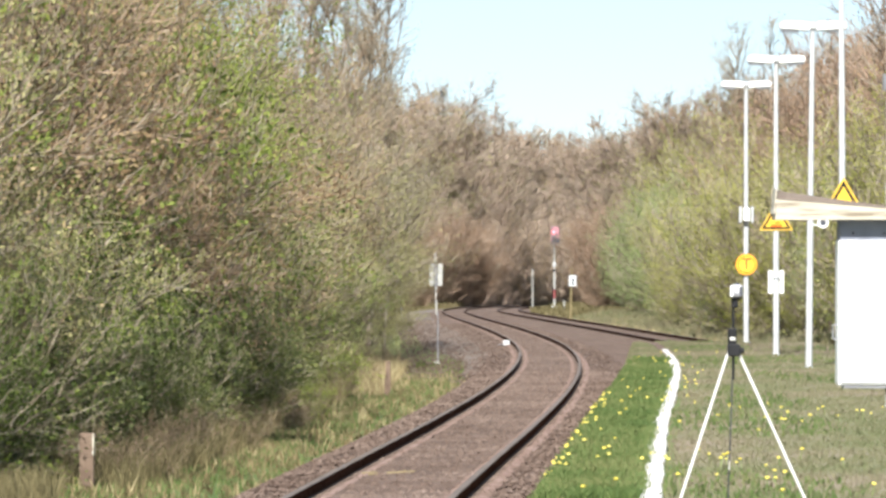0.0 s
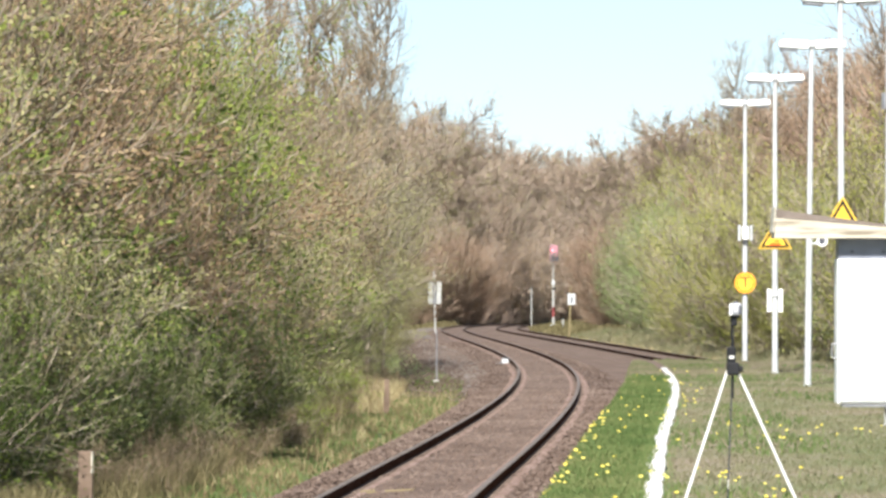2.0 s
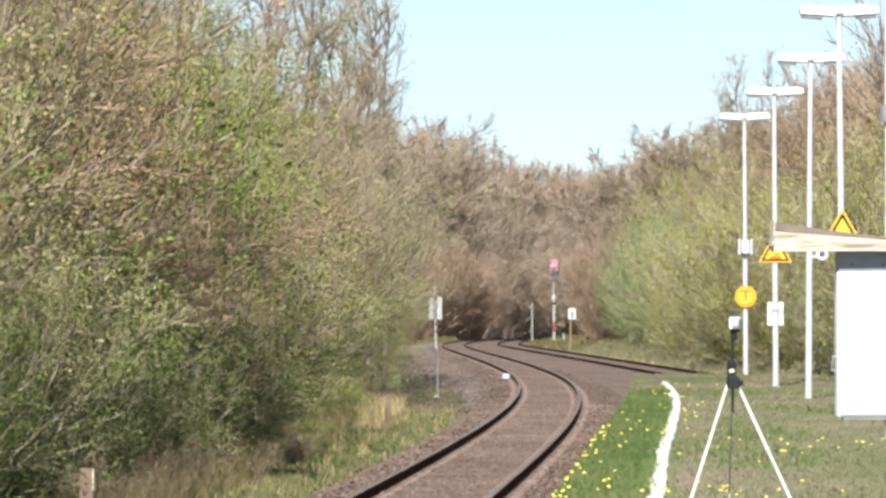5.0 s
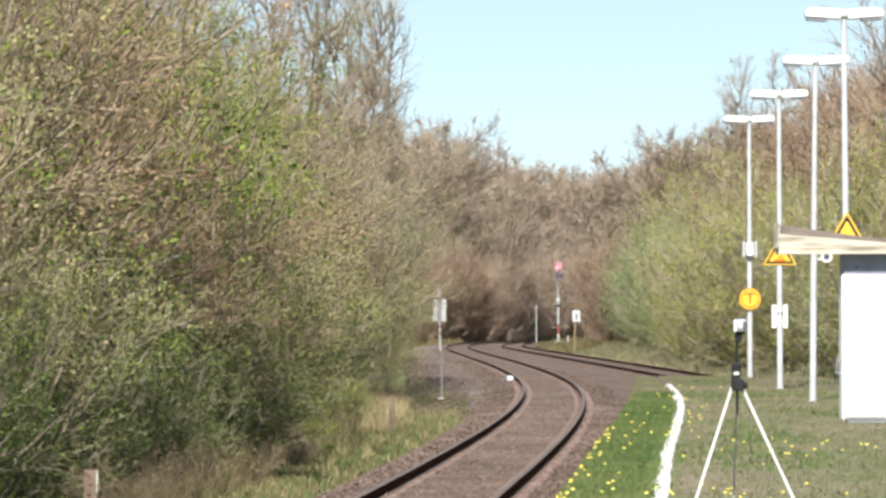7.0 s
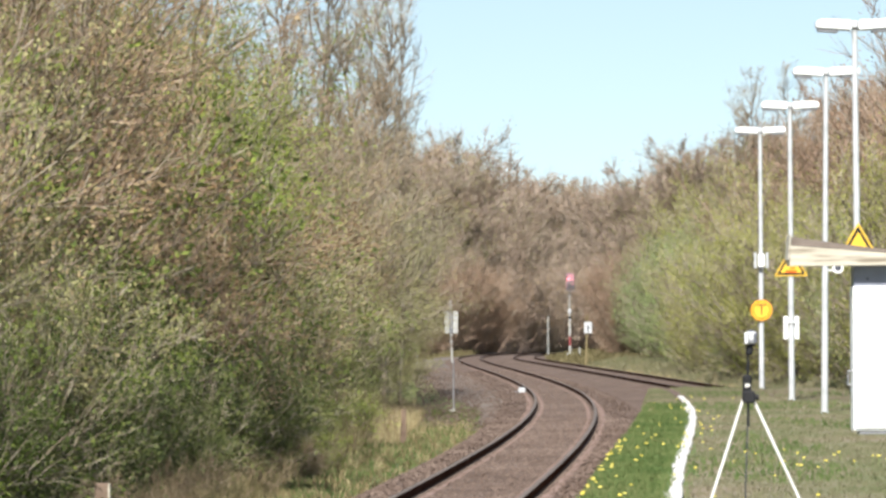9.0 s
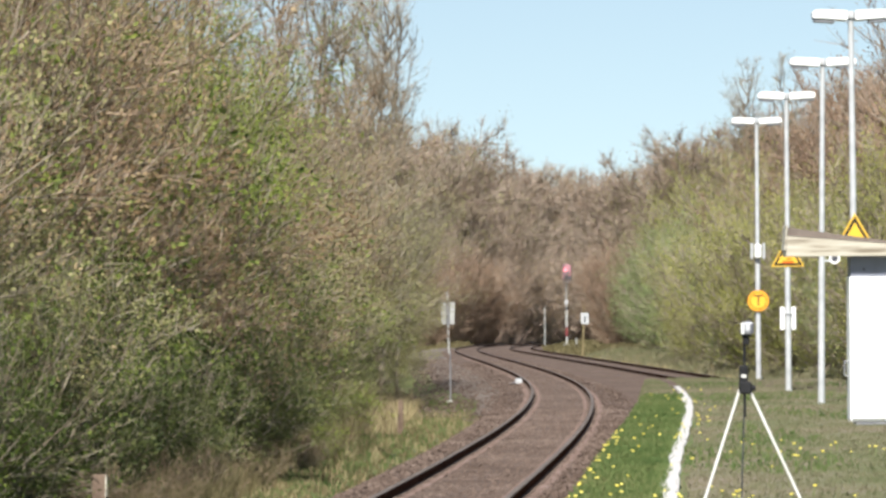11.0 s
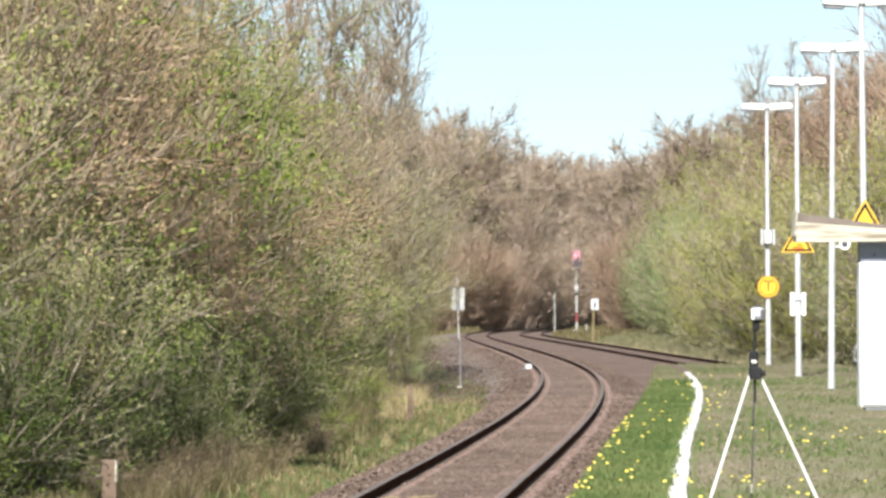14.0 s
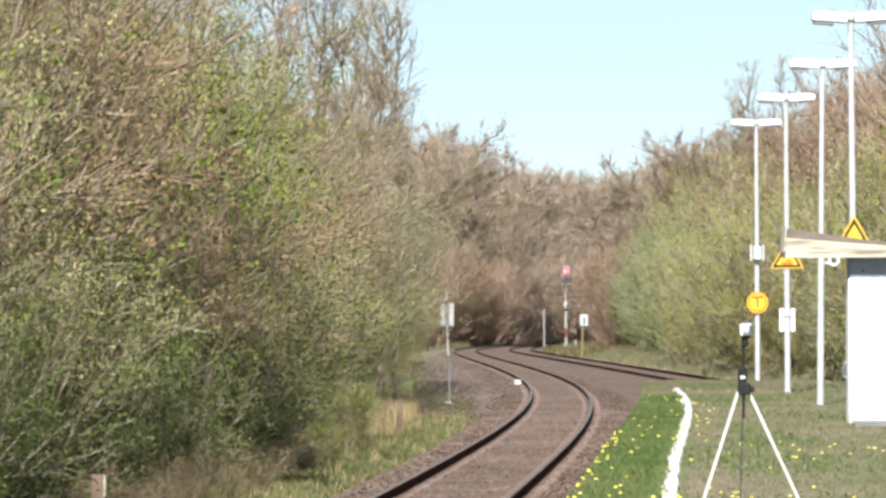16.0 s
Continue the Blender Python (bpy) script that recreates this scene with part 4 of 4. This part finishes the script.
part("spider", box(0.05, 0.05, 0.048, 0.002, 0, 1.226, 0.006), M["black"], tp)
part("crank_hub", box(0.034, 0.036, 0.07, -0.004, 0, 1.278, 0.006), M["black"], tp)
part("maker_badge", box(0.02, 0.003, 0.012, -0.004, -0.0195, 1.272), M["alu"], tp, "pale badge")
part("lock_knob", rod((0.02, 0, 1.225), (0.042, 0, 1.225), 0.012, 0.012, 12), M["black"], tp)
part("tilt_head", box(0.026, 0.03, 0.034, 0.006, 0, 1.409, 0.006), M["black"], tp)
part("mount_plate", box(0.036, 0.04, 0.01, 0.01, 0, 1.43, 0.003), M["black"], tp)
cm = part("camera_body", box(0.044, 0.07, 0.05, 0.014, 0, 1.46, 0.008), M["grey"], tp, "small silver camera")
part("camera_back", box(0.011, 0.004, 0.036, 0.028, -0.036, 1.457, 0.001), M["dark"], cm)
part("camera_lens", rod((0.012, 0.035, 1.461), (0.012, 0.06, 1.461), 0.017, 0.015, 16), M["black"], cm)
part("screen_edge", box(0.01, 0.03, 0.044, -0.008, -0.022, 1.458, 0.003), M["white"], cm)
part("screen", box(0.017, 0.004, 0.028, 0.012, -0.036, 1.464, 0.001), M["galv"], cm, "pale screen")
part("top_knob", rod((0.014, -0.01, 1.484), (0.014, -0.01, 1.492), 0.009, 0.009, 12), M["dark"], cm)

# notice case under a small roof
nc = thing("notice_case", 2.149, 25.0, 0.0, "white notice case with weathered wooden roof on a post", "notice board")
part("case_body", box(0.70, 0.2, 0.786, 0.35, 0.1, 1.302, 0.006), M["white"], nc)
part("door_panel", box(0.285, 0.012, 0.765, 0.15, -0.005, 1.305, 0.004), M["white"], nc)
part("door_panel", box(0.375, 0.012, 0.765, 0.5, -0.005, 1.305, 0.004), M["white"], nc)
# the panel's blue-grey also holds the shade under the roof
part("top_panel", box(0.69, 0.19, 0.112, 0.352, 0.103, 1.751, 0.003), M["slate_shade"], nc, "blue-grey panel under the roof, roof shade in its colour")
for k in range(3):
    part("screw_head", rod((0.08 + 0.17 * k, 0.004, 1.735), (0.08 + 0.17 * k, 0.010, 1.735), 0.006, 0.006, 8), M["black"], nc)
part("bottom_rail", box(0.66, 0.18, 0.018, 0.36, 0.1, 0.9, 0.003), M["grey"], nc)
rf = part("roof", plate([(-0.362, 1.808), (0.95, 1.808), (0.95, 1.824), (0.25, 1.868), (-0.355, 1.918)], 0.26), M["fascia"], nc, "weathered pale wooden roof boards")
rf.matrix_basis = pose(0.012, -0.09, 0)
ft = part("roof_felt", plate([(-0.352, 1.921), (0.25, 1.871), (0.97, 1.827), (0.97, 1.836), (0.25, 1.882), (0.08, 1.904), (-0.348, 1.964)], 0.25), M["felt"], rf, "brown roofing felt")
ft.matrix_basis = pose(0, 0.02, 0)
part("corner_flashing", plate([(-0.372, 1.84), (-0.364, 1.84), (-0.35, 1.975), (-0.358, 1.975)], 0.25), M["fascia"], rf)
part("post", box(0.09, 0.09, 0.9, 0.35, 0.13, 0.446, 0.006), M["fascia"], nc, "pale wooden post")
hd = bmesh.new()
for a, b in (((0, 0.06, 1.235), (-0.024, 0.06, 1.235)), ((-0.024, 0.06, 1.235), (-0.026, 0.06, 1.16)), ((-0.026, 0.06, 1.16), (0, 0.06, 1.155))):
    rod(a, b, 0.004, 0.004, 8, hd)
part("wire_handle", hd, M["grey"], nc)
cb = bmesh.new()
cp = [(0.26, 0.05, 0.9), (0.275, 0.05, 0.84), (0.29, 0.04, 0.75), (0.295, 0.04, 0.6), (0.3, 0.05, 0.4), (0.3, 0.06, 0.1)]
for a, b in zip(cp, cp[1:]):
    rod(a, b, 0.006, 0.006, 8, cb)
part("cable", cb, M["rubber"], nc, "black hanging cable")


# ---- trackside signs and signal ----
def ground_thing(name, x, y, label, category, group=""):
    return thing(name, x, y, float(ground_z(x, y)) - 0.05, label, category, group)


def at_height(ob, z):
    """World height to the thing's own height."""
    return z - ob.matrix_basis.translation.z


sg = ground_thing("main_signal", 7.72, 318, "railway colour-light signal showing red on a striped mast", "railway signal")
b0, t0 = 0.0, at_height(sg, 3.0)
part("mast", rod((0, 0, b0), (-0.03, 0, t0), 0.06, 0.055, 12), M["dull"], sg, smooth=True)
part("mast_foot", box(0.5, 0.5, 0.5, 0, 0, at_height(sg, -1.5), 0.03), M["dull"], sg)
for z0, z1, m in ((-1.35, -0.75, "dull"), (-0.72, -0.12, "red"), (-0.08, 1.15, "dull")):
    part("mast_plate", box(0.14, 0.02, z1 - z0, -0.02, -0.09, at_height(sg, (z0 + z1) / 2), 0.004), M[m], sg, ("grey" if m == "dull" else m) + " mast plate")
part("dark_gap", box(0.26, 0.08, 0.12, -0.02, -0.1, at_height(sg, 1.2)), M["black"], sg)
part("number_plate", box(0.22, 0.03, 0.3, -0.03, -0.1, at_height(sg, 1.62), 0.01), M["galv"], sg)
hdp = part("signal_head", box(0.58, 0.3, 1.15, 0.03, -0.05, at_height(sg, 3.68), 0.05), M["dark"], sg, "dark signal screen with faded pink front")
part("pale_border", box(0.05, 0.02, 1.0, -0.24, -0.21, at_height(sg, 3.74), 0.004), M["pink"], hdp)
part("pink_plate", box(0.44, 0.015, 0.8, 0.07, -0.208, at_height(sg, 3.83), 0.004), M["pink"], hdp, "faded pink plate")
part("dark_visor", box(0.2, 0.1, 0.42, 0.02, -0.25, at_height(sg, 3.56), 0.02, Matrix.Rotation(0.5, 4, "Y")), M["dark"], hdp)
part("red_lens", rod((-0.08, -0.25, at_height(sg, 3.86)), (-0.08, -0.2, at_height(sg, 3.86)), 0.1, 0.1, 20), M["lit_red"], hdp, "lit red lens")
part("work_platform", box(0.5, 0.5, 0.06, 0, 0, at_height(sg, 2.99)), M["grey"], sg)

bs = ground_thing("board_sign", -0.43, 290, "pair of pale boards on a grey striped post", "railway sign")
part("post", rod((0.03, 0, 0), (-0.06, 0, at_height(bs, 2.35)), 0.06, 0.05, 10), M["dull"], bs)
for side, turn in ((-1, 18), (1, -18)):
    pb = part("board", box(0.36, 0.025, 1.4, 0, 0, 0, 0.006), M["dull"], bs)
    pb.matrix_basis = pose(-0.02 + side * 0.25, -0.1, at_height(bs, 0.97), 0, side * 1.0, turn)
    # added dark strip that reads as the dark gap between the boards
    part("edge_strip", box(0.09, 0.03, 1.4, -side * 0.18, -0.006, 0, 0.003), M["dark"], pb, "dark strip standing in for the gap")
for z in (-0.15, -0.6):
    part("dark_band", rod((0.02, 0, at_height(bs, z)), (0.018, 0, at_height(bs, z + 0.22)), 0.066, 0.066, 10), M["rustpost"], bs)

wb = ground_thing("board_sign", 7.32, 262, "small cream board on a thin pale post", "railway sign")
part("post", rod((-0.07, 0, 0), (0.02, 0, at_height(wb, 1.42)), 0.05, 0.04, 10), M["straw"], wb)
bd = part("board", box(0.44, 0.025, 0.64, 0.06, -0.07, at_height(wb, 0.68), 0.006), M["galv"], wb)
part("marking_bar", box(0.09, 0.006, 0.36, 0.07, -0.085, at_height(wb, 0.62)), M["dark"], bd)


def marker(name, x, y, top, r, material, label):
    ob = ground_thing(name, x, y, label, "post")
    part("shaft", rod((0, 0, 0), (0, 0, at_height(ob, top)), r, r * 0.9, 10), M[material], ob)
    part("cap", rod((0, 0, at_height(ob, top)), (0, 0, at_height(ob, top) + r * 0.4), r * 1.1, r * 0.5, 10), M[material], ob)
    return ob


marker("thin_pole", 6.45, 331, 1.25, 0.05, "dull", "thin grey pole beside the far track")
marker("thin_pole", -2.43, 270, 1.45, 0.045, "dull", "thin grey pole before the hedge")
marker("short_post", 7.9, 300, -0.75, 0.06, "dull", "short pale post by the far track")
mk = marker("marker_pole", -0.14, 127, 0.25, 0.02, "grey", "thin grey marker pole with white foot plate")
part("foot_plate", box(0.2, 0.2, 0.05, 0, 0, 0.12, 0.01), M["concrete"], mk)
hp = ground_thing("hectometre_post", -3.56, 46.0, "squat rust-brown post with white edge stripe in the weeds", "post")
part("post_body", box(0.145, 0.12, 0.68, 0, 0, 0.29, 0.012), M["rustpost"], hp)
part("white_stripe", box(0.02, 0.126, 0.22, 0.066, -0.002, 0.515, 0.004), M["fascia"], hp, "white edge stripe")
sp2 = ground_thing("short_post", -1.0, 83.0, "short rust-brown post on the grassy bank", "post")
part("post_body", box(0.11, 0.08, 0.7, 0, 0, 0.35, 0.008), M["rustpost"], sp2)
part("white_stripe", box(0.022, 0.075, 0.3, -0.045, -0.003, 0.54, 0.003), M["straw"], sp2)
wx = thing("rail_box", 2.07, 150.7, float(rail_z(150.7)) - 0.17, "small white box fixed beside the rail", "track device")
part("box_body", box(0.22, 0.36, 0.18, 0, 0, 0.12, 0.03), M["galv"], wx)
part("cable_stub", rod((-0.12, 0, 0.08), (-0.3, 0.1, 0.04), 0.02, 0.015, 8), M["grey"], wx)

# fallen sticks and a pale scrap between the rails
for x, y, rz, l in ((-0.79, 48.9, 20, 0.16), (-0.74, 48.5, -50, 0.14), (-0.45, 49.0, 5, 0.3)):
    st = thing("stick", x, y, float(rail_z(y)) - 0.085, "pale dry stick lying on the ballast", "stick", "sticks", rz=rz)
    part("shaft", rod((-l / 2, 0, 0), (l / 2, 0, 0.015), 0.009, 0.006, 6), M["straw"], st)
    part("side_twig", rod((0, 0, 0.005), (l * 0.2, l * 0.25, 0.02), 0.006, 0.003, 6), M["straw"], st)


# ---- dandelions ----
def dandelion():
    d = new("dandelion")
    tagged(d, "yellow dandelion in flower in the grass", "flower", "dandelions")
    part("flower_stem", rod((0, 0, -0.02), (0.004, 0, 0.085), 0.0035, 0.003, 5), M["stem"], d)
    bm = bmesh.new()
    bmesh.ops.create_icosphere(bm, subdivisions=1, radius=0.0165)
    for v in bm.verts:
        v.co = Vector((v.co.x, v.co.y, v.co.z * 0.5 + 0.092))
    part("flower_head", bm, M["flower"], d)
    return d


first = dandelion()
spots_d = []
r = np.random.RandomState(17)
for k in range(165):
    yy = 34 + 20 * r.rand() ** 1.4
    spots_d.append((float(line_a(yy)) + 1.7 + 0.17 * abs(r.normal()), yy))
for k in range(62):
    yy = 30 + 50 * r.rand()
    spots_d.append((float(edge_x(yy)) + r.normal(0, 0.4), yy))
for k in range(52):
    spots_d.append((3.1 + 3.2 * r.rand(), 47 + r.normal(0, 1.6)))
for k in range(20):
    yy = 30 + 7 * r.rand()
    spots_d.append((1.6 + 1.7 * r.rand(), yy))
for k, (xx, yy) in enumerate(spots_d):
    m = pose(xx, yy, float(ground_z(xx, yy)) - 0.01, r.normal(0, 8), r.normal(0, 8), 360 * r.rand())
    ob = first if k == 0 else copy_thing(first, m)
    s = 0.85 + 0.4 * r.rand()
    ob.matrix_basis = m @ Matrix.Diagonal((s, s, s, 1))


def motions():
    """Only the held camera moves; its path is keyed at the top."""
    return None


motions()
